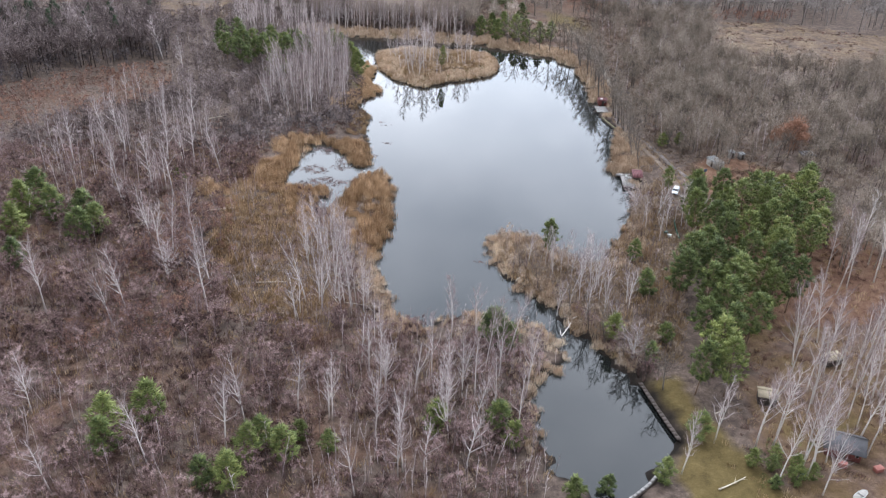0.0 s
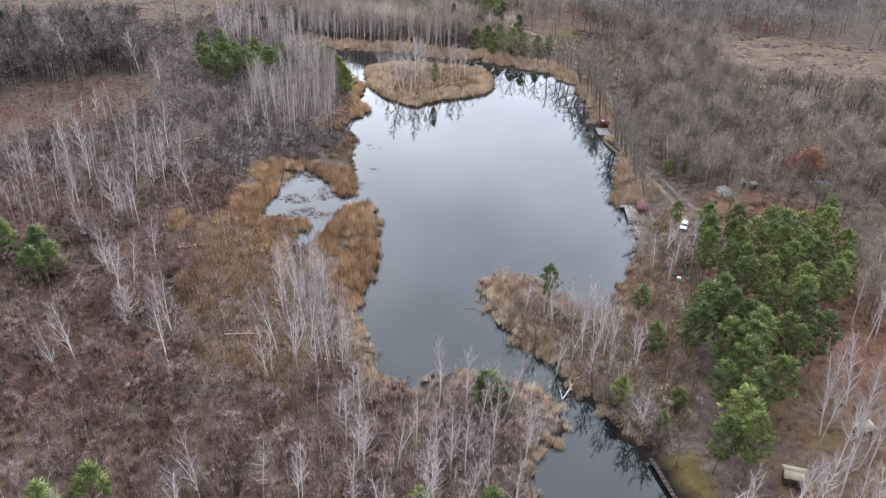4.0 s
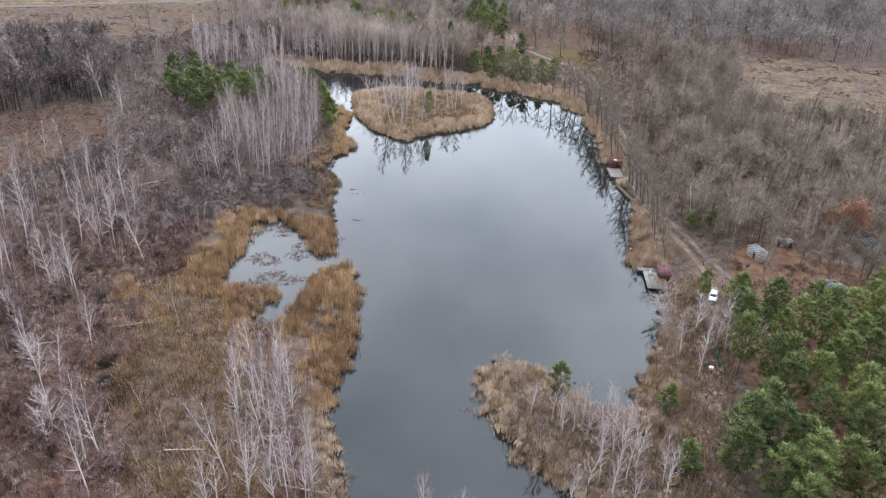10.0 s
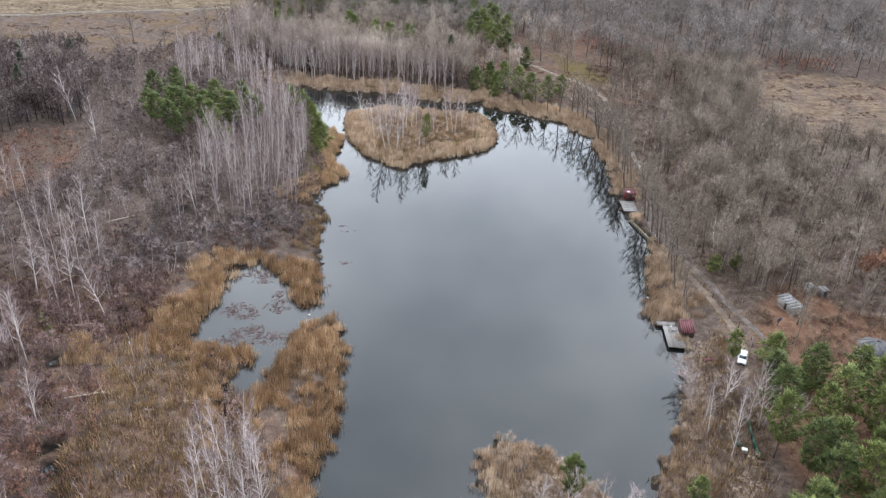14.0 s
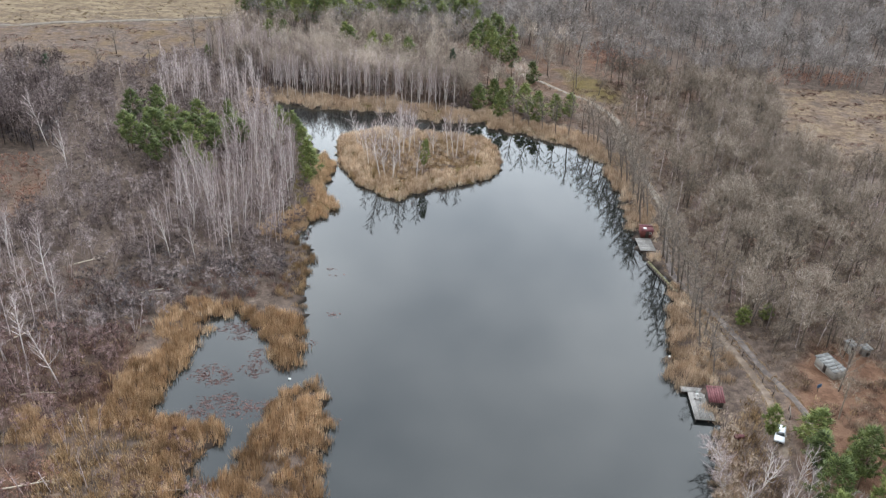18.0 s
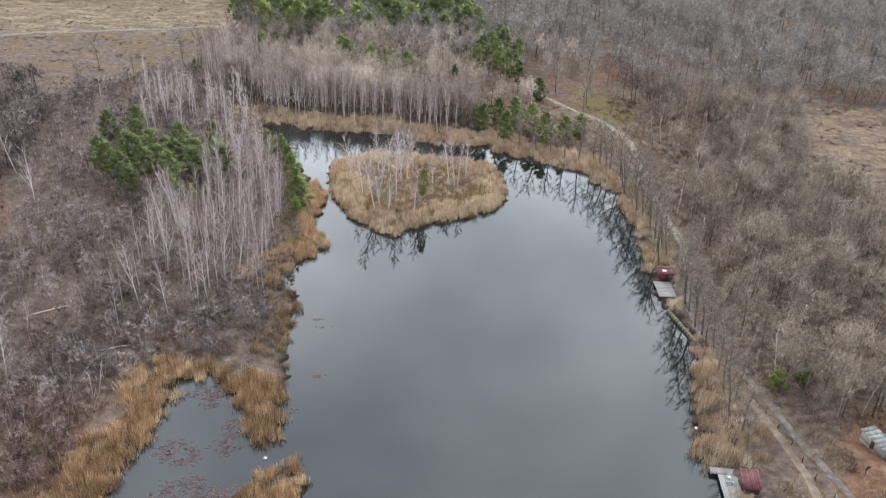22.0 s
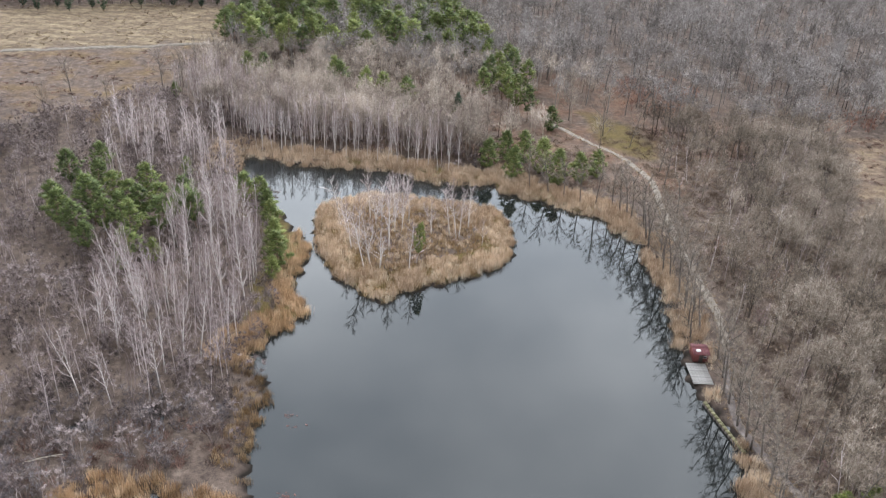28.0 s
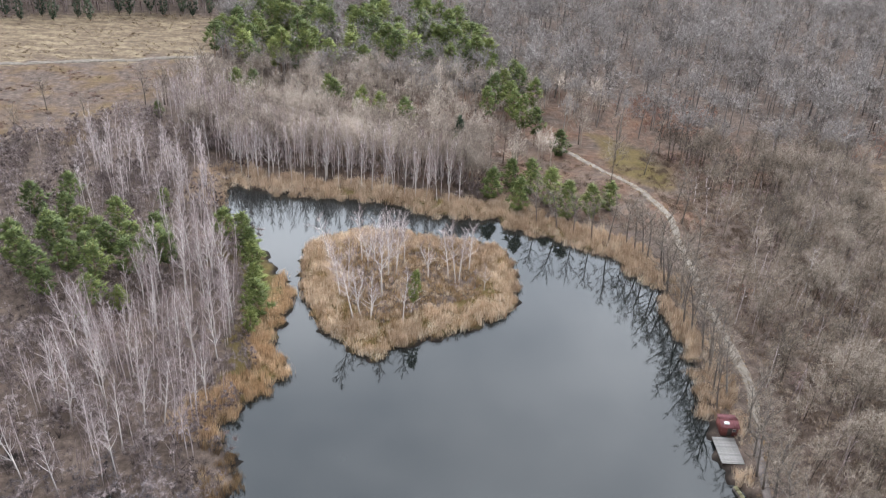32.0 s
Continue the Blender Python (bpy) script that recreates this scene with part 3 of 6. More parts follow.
strip("road", smooth(TRACK[:13], False, 12), 2.0, "pale sandy woodland track with two wheel ruts")
strip("road", smooth(TRACK[12:], False, 12), 1.5, "dark leafy track with two wheel ruts beside the fence", 0.06, M_DARKTRACK)
strip("road", smooth(SIDE_TRACK, False, 10), 1.7, "brown leafy side track beside the fence", 0.09, M_BROWNTRACK)
strip("road", smooth(FIELD_ROAD, False, 30), 3.0, "pale dirt road across the dry field", 0.12, M_DIRT)

# ---- plants: templates ----
def bent(h, rng, bend, n=7):
    """The line of a slightly crooked trunk."""
    s = np.linspace(0, 1, n)
    a, b = rng.uniform(0, 6.28), rng.uniform(0, 6.28)
    x = bend * h * (np.cos(a) * s ** 2 + 0.25 * np.sin(5 * s + b) * s)
    y = bend * h * (np.sin(a) * s ** 2 + 0.25 * np.cos(4.3 * s + b) * s)
    return np.stack([x, y, s * h], 1)


def along(P, s):
    k = np.clip(s, 0, 1) * (len(P) - 1)
    i = min(int(k), len(P) - 2)
    return P[i] + (P[i + 1] - P[i]) * (k - i)


def unit(v):
    return v / (np.linalg.norm(v, axis=-1, keepdims=True) + 1e-9)


def leafless(rng, h, limbs, reach, low, rise, twigs, twig_len, twig_r, trunk_r, bend=0.04, forks=1, taper=0.55):
    """A bare tree: the trunk, and its crown of limbs with twigs."""
    trunk, wood, fine = Shape(), Shape(), Shape()
    stems = [bent(h, rng, bend)]
    for f in range(forks - 1):
        q = bent(h * rng.uniform(0.75, 1.15), rng, bend * 2.5)
        stems.append(q + stems[0][1] * [1, 1, 0] * 0.3)
    for P in stems:
        R = trunk_r * np.linspace(1, 0.1, len(P)) ** 0.8
        R[0] *= 1.35
        P[0, 2] -= 0.4
        trunk.tube(P, R, 6)
        turn = rng.uniform(0, 6.28)
        for i in range(limbs):
            s = low + (0.97 - low) * (i + rng.uniform(0, 1)) / limbs
            az = turn + i * 2.4 + rng.normal(0, 0.3)
            el = rise + 0.35 * (s - low) + rng.normal(0, 0.12)
            L = reach * h * (1.05 - taper * (s - low) / (1 - low)) * rng.uniform(0.7, 1.15)
            d = np.array([math.cos(az) * math.cos(el), math.sin(az) * math.cos(el), math.sin(el)])
            a = along(P, s)
            b = a + d * L * 0.55 + rng.normal(0, 0.05 * L, 3)
            c = b + unit(d + np.array([0, 0, 0.35])) * L * 0.5 + rng.normal(0, 0.06 * L, 3)
            r = trunk_r * 0.42 * (1.1 - s)
            wood.tube([a, b, c], [r + 0.02, r * 0.6 + 0.012, 0.008], 3, False)
            u = rng.uniform(0.15, 1.0, twigs)
            A = np.where(u[:, None] < 0.5, a + (b - a) * 2 * u[:, None], b + (c - b) * (2 * u[:, None] - 1))
            D = unit(d + rng.normal(0, 0.55, (twigs, 3)) + [0, 0, 0.3])
            fine.blades(A, A + D * (twig_len * rng.uniform(0.5, 1.2, twigs))[:, None], 2 * twig_r * rng.uniform(0.7, 1.2, twigs), rng)
    return trunk.arrays(), wood.arrays(), fine.arrays()


def alder(rng, h):
    """A bare alder: a leaning stem that breaks into rising limbs, boughs and fine twigs."""
    trunk, wood, fine = Shape(), Shape(), Shape()
    P = bent(h * 0.8, rng, 0.06)
    P[0, 2] -= 0.4
    trunk.tube(P, 0.2 * np.linspace(1.15, 0.3, len(P)), 6)
    for i in range(13):
        s = 0.28 + 0.7 * (i + rng.uniform(0, 1)) / 13
        az, el = i * 2.4 + rng.normal(0, 0.3), 0.55 + 0.6 * (s - 0.28) + rng.normal(0, 0.12)
        d = np.array([math.cos(az) * math.cos(el), math.sin(az) * math.cos(el), math.sin(el)])
        L, a = h * rng.uniform(0.24, 0.38) * (1.1 - 0.4 * s), along(P, s)
        b = a + d * L * 0.5 + rng.normal(0, 0.06 * L, 3)
        c = b + unit(d + np.array([0, 0, 0.5])) * L * 0.6 + rng.normal(0, 0.08 * L, 3)
        wood.tube([a, b, c], [0.085, 0.055, 0.015], 3, False)
        for k in range(7):
            u = rng.uniform(0.2, 1.0)
            q = a + (b - a) * 2 * u if u < 0.5 else b + (c - b) * (2 * u - 1)
            e = unit(d + rng.normal(0, 0.6, 3) + [0, 0, 0.35])
            M = 0.4 * L * rng.uniform(0.6, 1.2)
            wood.spikes([q], [q + e * M], 0.03)
            n = 13
            A = q + e * (M * rng.uniform(0.15, 1.0, n))[:, None]
            fine.blades(A, A + unit(e + rng.normal(0, 0.6, (n, 3))) * (0.8 * rng.uniform(0.5, 1.3, n))[:, None], 0.045, rng)
    return trunk.arrays(), wood.arrays(), fine.arrays()


def joined(*arrays):
    s = Shape()
    for V, F in arrays:
        s.add(V, F)
    return s.arrays()


def round_tree(rng, h, wide, twigs, length, width, clumps=9, low=0.34):
    """A bare broad-crowned tree: a dark stem, forking limbs and a dome of fine twigs."""
    s = Shape()
    P = bent(h * 0.85, rng, 0.05, 5)
    P[0, 2] -= 0.4
    s.tube(P, 0.013 * h * np.linspace(1.1, 0.3, 5), 4, False)
    az = np.arange(clumps) * 2.4 + rng.normal(0, 0.4, clumps)
    f = np.sqrt((np.arange(clumps) + rng.uniform(0, 1, clumps)) / clumps)
    f[0] = 0.1
    C = np.stack([np.cos(az) * f * wide * h, np.sin(az) * f * wide * h, h * (0.9 - 0.34 * f ** 2 + rng.normal(0, 0.04, clumps))], 1)
    R = np.array([along(P, u) for u in np.clip(rng.uniform(low, 0.75, clumps), 0, 1)])
    s.spikes(R, C, 0.0045 * h)
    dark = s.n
    for c, r in zip(C, R):
        u = rng.uniform(0, 1, twigs)[:, None]
        A = r + (c - r) * (0.35 + 0.65 * np.sqrt(u)) + rng.normal(0, 0.055 * h, (twigs, 3)) * u
        D = unit(unit(c - r) * 0.8 + rng.normal(0, 0.75, (twigs, 3)))
        s.blades(A, A + D * (length * rng.uniform(0.5, 1.2, twigs))[:, None], width * rng.uniform(0.7, 1.3, twigs), rng)
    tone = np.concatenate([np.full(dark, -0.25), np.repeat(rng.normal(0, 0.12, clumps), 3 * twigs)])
    return *s.arrays(), tone


def bush_template(rng, h, wide, twigs, length, width, stems=7):
    """A leafless bush: bare stems that end in rounded heads of fine twigs."""
    s = Shape()
    az = np.arange(stems) * 2.4 + rng.normal(0, 0.5, stems)
    f = np.sqrt((np.arange(stems) + rng.uniform(0, 1, stems)) / stems)
    C = np.stack([np.cos(az) * f * wide * h, np.sin(az) * f * wide * h, h * (0.8 - 0.38 * f ** 2 + rng.normal(0, 0.06, stems))], 1)
    s.spikes(rng.normal(0, 0.12, (stems, 3)) * [1, 1, 0] - [0, 0, 0.15], C, 0.045)
    # darker stems: bark, plus the shaded inside of the bush put into tone
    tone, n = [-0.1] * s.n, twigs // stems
    for c in C:
        D = unit(rng.normal(0, 1, (n, 3)) * [1, 1, 0.8] + unit(c * [1, 1, 0]) * 0.35 + [0, 0, 0.55])
        s.blades(c - 0.3 * D * length, c + D * (length * rng.uniform(0.45, 1.15, n))[:, None], width * rng.uniform(0.7, 1.3, n), rng)
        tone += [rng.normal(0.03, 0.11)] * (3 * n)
    return *s.arrays(), np.array(tone)


def tuft(shape, centre, size, n, rng, out):
    """A clump of needle sprays."""
    D = unit(rng.normal(0, 1, (n, 3)) * [1, 1, 0.7] + np.array(out) * 0.7 + [0, 0, 0.6])
    A = centre + rng.normal(0, 0.16 * size, (n, 3))
    shape.spikes(A, A + D * (size * rng.uniform(0.6, 1.15, n))[:, None], size * 0.12)


def pine_template(rng, h, low, wide, clumps, size, peak=0.55, spray=15):
    """A pine: the trunk with branch stubs, and a crown of needle clumps."""
    trunk, crown, tones = Shape(), Shape(), []
    P = bent(h * 0.94, rng, 0.03)
    P[0, 2] -= 0.4
    trunk.tube(P, 0.011 * h * np.linspace(1.1, 0.2, len(P)), 6)
    for i in range(clumps):
        f = (i + rng.uniform(0, 1)) / clumps
        s = low + (1 - low) * f
        prof = (f / 0.35) ** 0.6 if f < 0.35 else (1 - (f - 0.35) / 0.65) ** peak
        az = i * 2.4 + rng.normal(0, 0.4)
        rad = wide * h * max(prof, 0.08) * rng.uniform(0.35, 1.1)
        a = along(P, s * 0.98)
        c = a + [math.cos(az) * rad, math.sin(az) * rad, 0.12 * rad + rng.normal(0, 0.15)]
        if i % 2 == 0:
            trunk.spikes([a - [0, 0, 0.15 * rad]], [c], 0.004 * h)
        tuft(crown, c, size * rng.uniform(0.7, 1.35), spray, rng, unit(np.array([math.cos(az), math.sin(az), 0.4])))
        tones += [rng.normal(0.0, 0.14)] * (spray * 4)
    return trunk.arrays(), crown.arrays(), np.array(tones)


grow = np.random.default_rng(11)
BIRCHES = [leafless(grow, 15, 15, 0.24, 0.34, 0.95, 34, 1.3, 0.021, 0.12, 0.04) for _ in range(5)]
BIRCHES += [leafless(grow, 15, 11, 0.24, 0.3, 0.95, 30, 1.3, 0.021, 0.1, 0.05, forks=2) for _ in range(2)]
LOW_BIRCHES = [leafless(grow, 9, 12, 0.3, 0.26, 0.88, 17, 0.95, 0.018, 0.085, 0.07, forks=f) for f in (1, 1, 2, 2)]
BARES = [alder(grow, 15) for _ in range(5)]
BUSHY = [leafless(grow, 8, 10, 0.5, 0.06, 0.6, 30, 1.2, 0.024, 0.1, 0.12, forks=3) for _ in range(2)]
PINES = [pine_template(grow, 15, 0.3, 0.23, 150, 0.8, 0.55, 13) for _ in range(4)]
MID_PINES = [pine_template(grow, 12, 0.35, 0.23, 84, 0.85, 0.55, 13) for _ in range(3)]
FAR_PINES = [pine_template(grow, 15, 0.32, 0.2, 66, 1.15, 0.7, 10) for _ in range(3)]
YOUNG_PINES = [pine_template(grow, 8, 0.05, 0.24, 84, 0.75, 0.75, 13) for _ in range(3)]


def tree_meshes(name, templates, bark, leaf):
    out = []
    for t in templates:
        trunk = raw_mesh("trunk", *t[0], bark)
        if t[2].ndim == 1 if isinstance(t[2], np.ndarray) else False:
            crown = raw_mesh("crown", *t[1], leaf, t[2])
        elif len(t) == 3:
            V, F = joined(t[1], t[2])
            crown = raw_mesh("crown", V, F, [bark, leaf], slots=np.repeat([0, 1], [len(t[1][1]), len(t[2][1])]))
        out.append((trunk, crown))
    return out


BIRCH_MESH = tree_meshes("birch", BIRCHES, M_BIRCH, M_BIRCH_TWIG)
LOW_BIRCH_MESH = tree_meshes("birch", LOW_BIRCHES, M_BIRCH, M_BIRCH_TWIG)
BARE_MESH = tree_meshes("bare", BARES, M_BARK, M_TWIG)
BUSHY_MESH = tree_meshes("bushy", BUSHY, M_BIRCH, M_BIRCH_TWIG)
PINE_MESH = tree_meshes("pine", PINES, M_PINE_BARK, M_PINE) + tree_meshes("pine", PINES[:2], M_PINE_BARK, M_PINE_LIGHT)
MID_PINE_MESH = tree_meshes("mid_pine", MID_PINES, M_PINE_BARK, M_PINE)
PALE_PINE_MESH = tree_meshes("pale_pine", MID_PINES[:2], M_PINE_BARK, M_PINE_LIGHT)
FAR_PINE_MESH = tree_meshes("far_pine", FAR_PINES, M_PINE_BARK, M_PINE) + tree_meshes("far_pine", FAR_PINES, M_PINE_BARK, M_PINE_LIGHT)
SPRUCE_MESH = tree_meshes("spruce", [pine_template(grow, 15, 0.1, 0.2, 60, 1.3, 0.9, 10) for _ in range(3)], M_PINE_BARK, M_SPRUCE)
YOUNG_MESH = tree_meshes("young", YOUNG_PINES, M_PINE_BARK, M_PINE) + tree_meshes("young", YOUNG_PINES, M_PINE_BARK, M_PINE_LIGHT)
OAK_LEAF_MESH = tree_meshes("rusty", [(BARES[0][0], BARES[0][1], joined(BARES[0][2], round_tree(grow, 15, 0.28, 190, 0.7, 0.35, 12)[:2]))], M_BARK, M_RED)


def plant(meshes, base_h, x, y, h, name, label, category, group, lean=(0.0, 0.0), width=1.0):
    """One tree as a thing with its trunk and its crown."""
    if meshes is BIRCH_MESH and h < 11.5:
        meshes, base_h = LOW_BIRCH_MESH, 9
    trunk, crown = meshes[grow.integers(0, len(meshes))]
    s = h / base_h
    at = pose(x, y, level(x, y), lean[1], lean[0], grow.uniform(0, 360) if not any(lean) else 0) @ pose(0, 0, 0, 0, 0, grow.uniform(0, 360))
    tree = thing(name, label, category, group, at @ Matrix.Diagonal((s * width, s * width, s, 1)))
    for n, me in (("trunk", trunk), ("crown", crown)):
        new(n, me).parent = tree
    return tree


# ---- birches ----
WEST_BIRCHES = [(-71, 146), (-57, 143), (-55, 147), (-69, 196), (-58, 179), (-52, 95), (-62, 114), (-39, 101), (-27, 104), (-25, 111), (-16, 113), (-65, 227), (-60, 225), (-57, 226),
                (-61, 208), (-64, 205), (-58, 203), (-76, 210), (-76, 214), (-76, 224), (-50, 186), (-54, 172), (-51, 172), (-40, 152), (-38, 146), (-39, 155), (-91, 331), (-119, 337),
                (-79, 313), (-37, 279), (-82, 240), (-86, 236), (-70, 246), (-62, 252), (-74, 262), (-56, 240), (-90, 222), (-48, 218), (-18, 150), (-15, 149), (-12, 152)]
EAST_BIRCHES = [(48, 97), (56, 104), (63, 103), (66, 103), (68, 106), (63, 94), (69, 98), (71, 98), (69, 91), (79, 118), (82, 117), (83, 110), (82, 104), (90, 117), (89, 110), (48, 129),
                (36, 145), (39, 147), (43, 146), (46, 144), (33, 166), (36, 167), (38, 164), (66, 186), (72, 192), (75, 187), (79, 183), (112, 330), (128, 300), (120, 352)]
GROVES = [  # plan outline, how many, heights, lean in degrees
    ([(-60, 430), (-38, 390), (-24, 385), (0, 382), (28, 375), (36, 382), (-16, 402), (-48, 440)], 42, (11, 14), (0, 0)),
    ([(-40, 258), (-15, 262), (-15, 300), (-16, 334), (-30, 350), (-44, 300)], 48, (12.5, 17.5), (-2, 0)),
    ([(-22, 142), (-4, 142), (-6, 170), (-14, 182), (-22, 178)], 36, (9, 13), (-4, 0)),
    ([(-14, 93), (8, 92), (10, 122), (-6, 138)], 20, (9, 13), (0, 0)),
    ([(9, 98), (23, 98), (29, 122), (22, 138), (10, 136)], 18, (10.5, 14.5), (2, 0)),
    ([(34, 150), (40, 140), (48, 134), (56, 150), (44, 166), (36, 172)], 20, (8, 12), (2, 0)),
    ([(66, 94), (96, 88), (108, 128), (78, 130)], 34, (14, 18), (-1, 0)),
    ([(96, 88), (86, 134), (93, 152), (112, 172), (124, 176), (110, 100)], 22, (13, 18), (-1, 0)),
    ([(62, 168), (74, 172), (84, 196), (78, 206), (68, 192)], 6, (8, 11), (0, 0)),
]
ISLAND_BIRCHES = [(8.2, 313.6, 15, -9), (13.9, 321.8, 17.5, -3), (18.6, 312.6, 12, 2), (30.3, 329.8, 14, -5), (28.7, 331.5, 13, -4), (31.0, 329.3, 13, 3), (18.5, 338.7, 12, 0), (8.6, 338.0, 13, -2),
                  (10.2, 334.6, 9, -4), (0.9, 338.2, 11, -8), (11.5, 337.8, 11, 0), (15.0, 330.8, 16, -1), (4.7, 322.6, 12, -8), (11.8, 313.9, 10, 3), (16.7, 331.6, 14, 4), (24.0, 330.4, 10, 0),
                  (33.8, 335.6, 11, 2), (9.7, 314.6, 11, -12), (6.6, 324.8, 13, -3), (14.6, 343.0, 11, 0), (20.4, 316.4, 9, 8), (3.4, 330.0, 9, -10), (36.6, 326.0, 7, 0)]
for k, (x, y) in enumerate(WEST_BIRCHES + EAST_BIRCHES):
    west = k < len(WEST_BIRCHES)
    plant(BIRCH_MESH, 15, x, y, grow.uniform(12, 16.5) if west else grow.uniform(11, 17) if y < 125 else grow.uniform(8, 11), "birch_tree",
          "leafless white-barked birch in the brown thicket" if west else "leafless white birch near the lake shore", "tree", "birches", (grow.normal(-2 if west else 3, 4), grow.normal(0, 4)), 1.25 if west else 1.2)
for outline, count, (lo, hi), (lx, ly) in GROVES:
    gx, gy = spots(outline, 3 * count / 200, grow)
    ok = shore_distance(gx, gy) > 1.0
    for x, y in list(zip(gx[ok], gy[ok]))[:count]:
        plant(BIRCH_MESH, 15, float(x), float(y), grow.uniform(lo, hi), "birch_tree", "slender leafless birch with pale trunk in a grove", "tree", "birches",
              (lx + grow.normal(0, 3.5), ly + grow.normal(0, 3.5)), 1.1 if y < 190 and x < 60 else 1.0)
for x, y, h, lean in ISLAND_BIRCHES:
    plant(BIRCH_MESH, 15, x, y, h, "birch_tree", "thin leafless birch growing among the island reeds", "tree", "birches", (lean, grow.normal(0, 3)), 1.4)
for x, y in ((-30.5, 386), (-26, 383), (-20, 381.5), (-13.5, 380), (-7, 380), (-0.5, 379.5), (6, 378), (12, 376.5), (18, 375), (24, 372.5), (30, 371), (-28, 384), (-23, 382), (-17, 380), (-10, 380), (-4, 379.5), (3, 379), (9, 377), (15, 376), (21, 373.5), (27, 371.5), (33, 371)):
    plant(BIRCH_MESH, 15, x, y, grow.uniform(11.6, 14), "birch_tree", "slender leafless birch at the back of the northern reeds", "tree", "birches", (grow.normal(0, 3), grow.normal(0, 3)))
for x, y, h in ((68.6, 199.6, 6.5), (67.4, 196.5, 5.5), (66.4, 192.5, 5)):
    plant(BUSHY_MESH, 8, x, y, h, "willow_bush", "pale grey leafless willow hanging over the water", "shrub", "willows on the shore", (-24, grow.normal(0, 6)), 1.2)
for x, y, h in ((-50, 164, 7.5), (-49.5, 160, 7), (-69, 197, 7), (-64, 206, 6.5), (48, 128, 8), (-59, 181, 6.5)):
    plant(BUSHY_MESH, 8, x, y, h, "birch_tree", "pale many-stemmed leafless birch spreading from the ground", "tree", "birches", (grow.normal(0, 2), 0.1), 1.15)

# ---- pines ----
EAST_PINES = [(89, 193), (96, 193), (103, 189), (82, 172), (89, 170), (98, 173), (104, 170), (71, 158), (75, 151), (82, 157), (86, 151), (67, 142), (71, 139), (63, 131), (66, 127), (62, 122),
              (57, 117), (62, 116), (72, 131), (81, 142), (63, 148), (79, 186), (109, 189), (97, 187), (105, 183), (78, 165), (90, 161), (79, 145), (86, 144), (67, 153), (115, 199), (111, 194),
              (94, 180), (98, 164), (76, 178), (84, 180), (74, 145), (68, 134), (84, 165), (92, 186), (100, 180), (88, 157), (108, 178), (70, 150), (78, 171), (92, 173)]
WEST_PINES = [(-70, 348), (-65, 357), (-61, 336), (-56, 340), (-47, 331), (-42, 332), (-46, 319), (-38, 336), (-64, 324), (-53, 322), (-58, 318), (-40, 322), (-44, 312), (-33, 328),
              (-24, 342), (-67, 330), (-58, 330), (-50, 326), (-51, 336), (-36, 330), (-62, 346), (-49, 344), (-54, 314)]
NORTH_PINES = [(-40, 442), (-33.5, 436), (-6, 427), (2.5, 423.5), (10, 419), (17, 411), (45, 430), (55, 418.6), (59, 416), (55.4, 456), (48.6, 467), (51, 448), (57, 449), (61, 440), (52, 436),
               (47, 440), (54, 428), (33, 398), (-8, 432), (44, 480), (38, 486), (50, 473)]
SMALL_PINES = [(42, 374, 10.5), (48.6, 367, 11), (53, 378, 10.5), (57.5, 372, 11), (61, 364.5, 11), (48, 381, 10), (68, 366, 10), (74, 370, 9), (66, 408, 9), (-91, 189, 11), (-90, 196, 11), (-89, 178, 10), (-83, 187, 10),
               (-75, 186, 10), (-71, 181, 9), (-74, 177, 9), (-84, 164, 8), (-47, 108, 9), (-47, 104, 8), (-41, 112, 9), (-23, 101, 8), (-21, 104, 7), (-17, 101, 8), (-29, 95, 7), (-25, 95, 8)]
SMALL_PINES_2 = [(-15, 106, 5), (-10, 103, 5), (8, 108, 7), (19, 108, 7), (21, 134, 9), (23.5, 132, 7), (21, 104, 6), (58.5, 167, 6), (57, 151.5, 7), (45.5, 135, 7), (51.2, 127, 5), (53.6, 105.6, 6),
                 (44.5, 95.6, 5.5), (34.7, 94.3, 5), (29.3, 92, 5), (85.4, 203, 8.5), (84.5, 198, 7.5), (90, 196, 8), (93, 199, 6), (-60, 217, 3), (-57, 212, 3), (56, 133, 5), 
                 (-21, 344.5, 9), (-18, 338, 8.5), (-15.3, 330, 9), (-13.5, 321, 9), (-11.6, 313.3, 9), (-12.2, 308, 6), (-46, 309, 5), (-40, 314, 6), (60, 98, 4), (66, 94, 4), (63, 97, 3.5), (65, 100, 3.5), (67, 97, 4),
                 (69, 94.5, 3.5), (62, 93, 3), (87.4, 241, 5), (93.5, 242.6, 4.5), (-62.6, 425.6, 6), (-43.6, 361.8, 6)]
for x, y in EAST_PINES:
    plant(PINE_MESH, 15, x, y, grow.uniform(12.5, 16), "pine_tree", "tall green pine with a full crown above russet ground", "tree", "pines", (grow.normal(0, 2), grow.normal(0, 2)), grow.uniform(1.0, 1.25))
for x, y in WEST_PINES + NORTH_PINES:
    plant(MID_PINE_MESH if y < 400 else FAR_PINE_MESH, 12 if y < 400 else 15, x, y, grow.uniform(9.5, 13.5) if y < 400 else grow.uniform(13, 17), "pine_tree", "green pine standing among bare grey trees", "tree", "pines", (grow.normal(0, 2), grow.normal(0, 2)), grow.uniform(1.05, 1.35))
for x, y, h in SMALL_PINES + SMALL_PINES_2:
    plant(YOUNG_MESH, 8, x, y, h, "pine_tree", "young bushy green pine near the shore", "tree", "pines", (grow.normal(0, 2), grow.normal(0, 2)), grow.uniform(1.25, 1.6) if y < 360 else grow.uniform(1.15, 1.4))
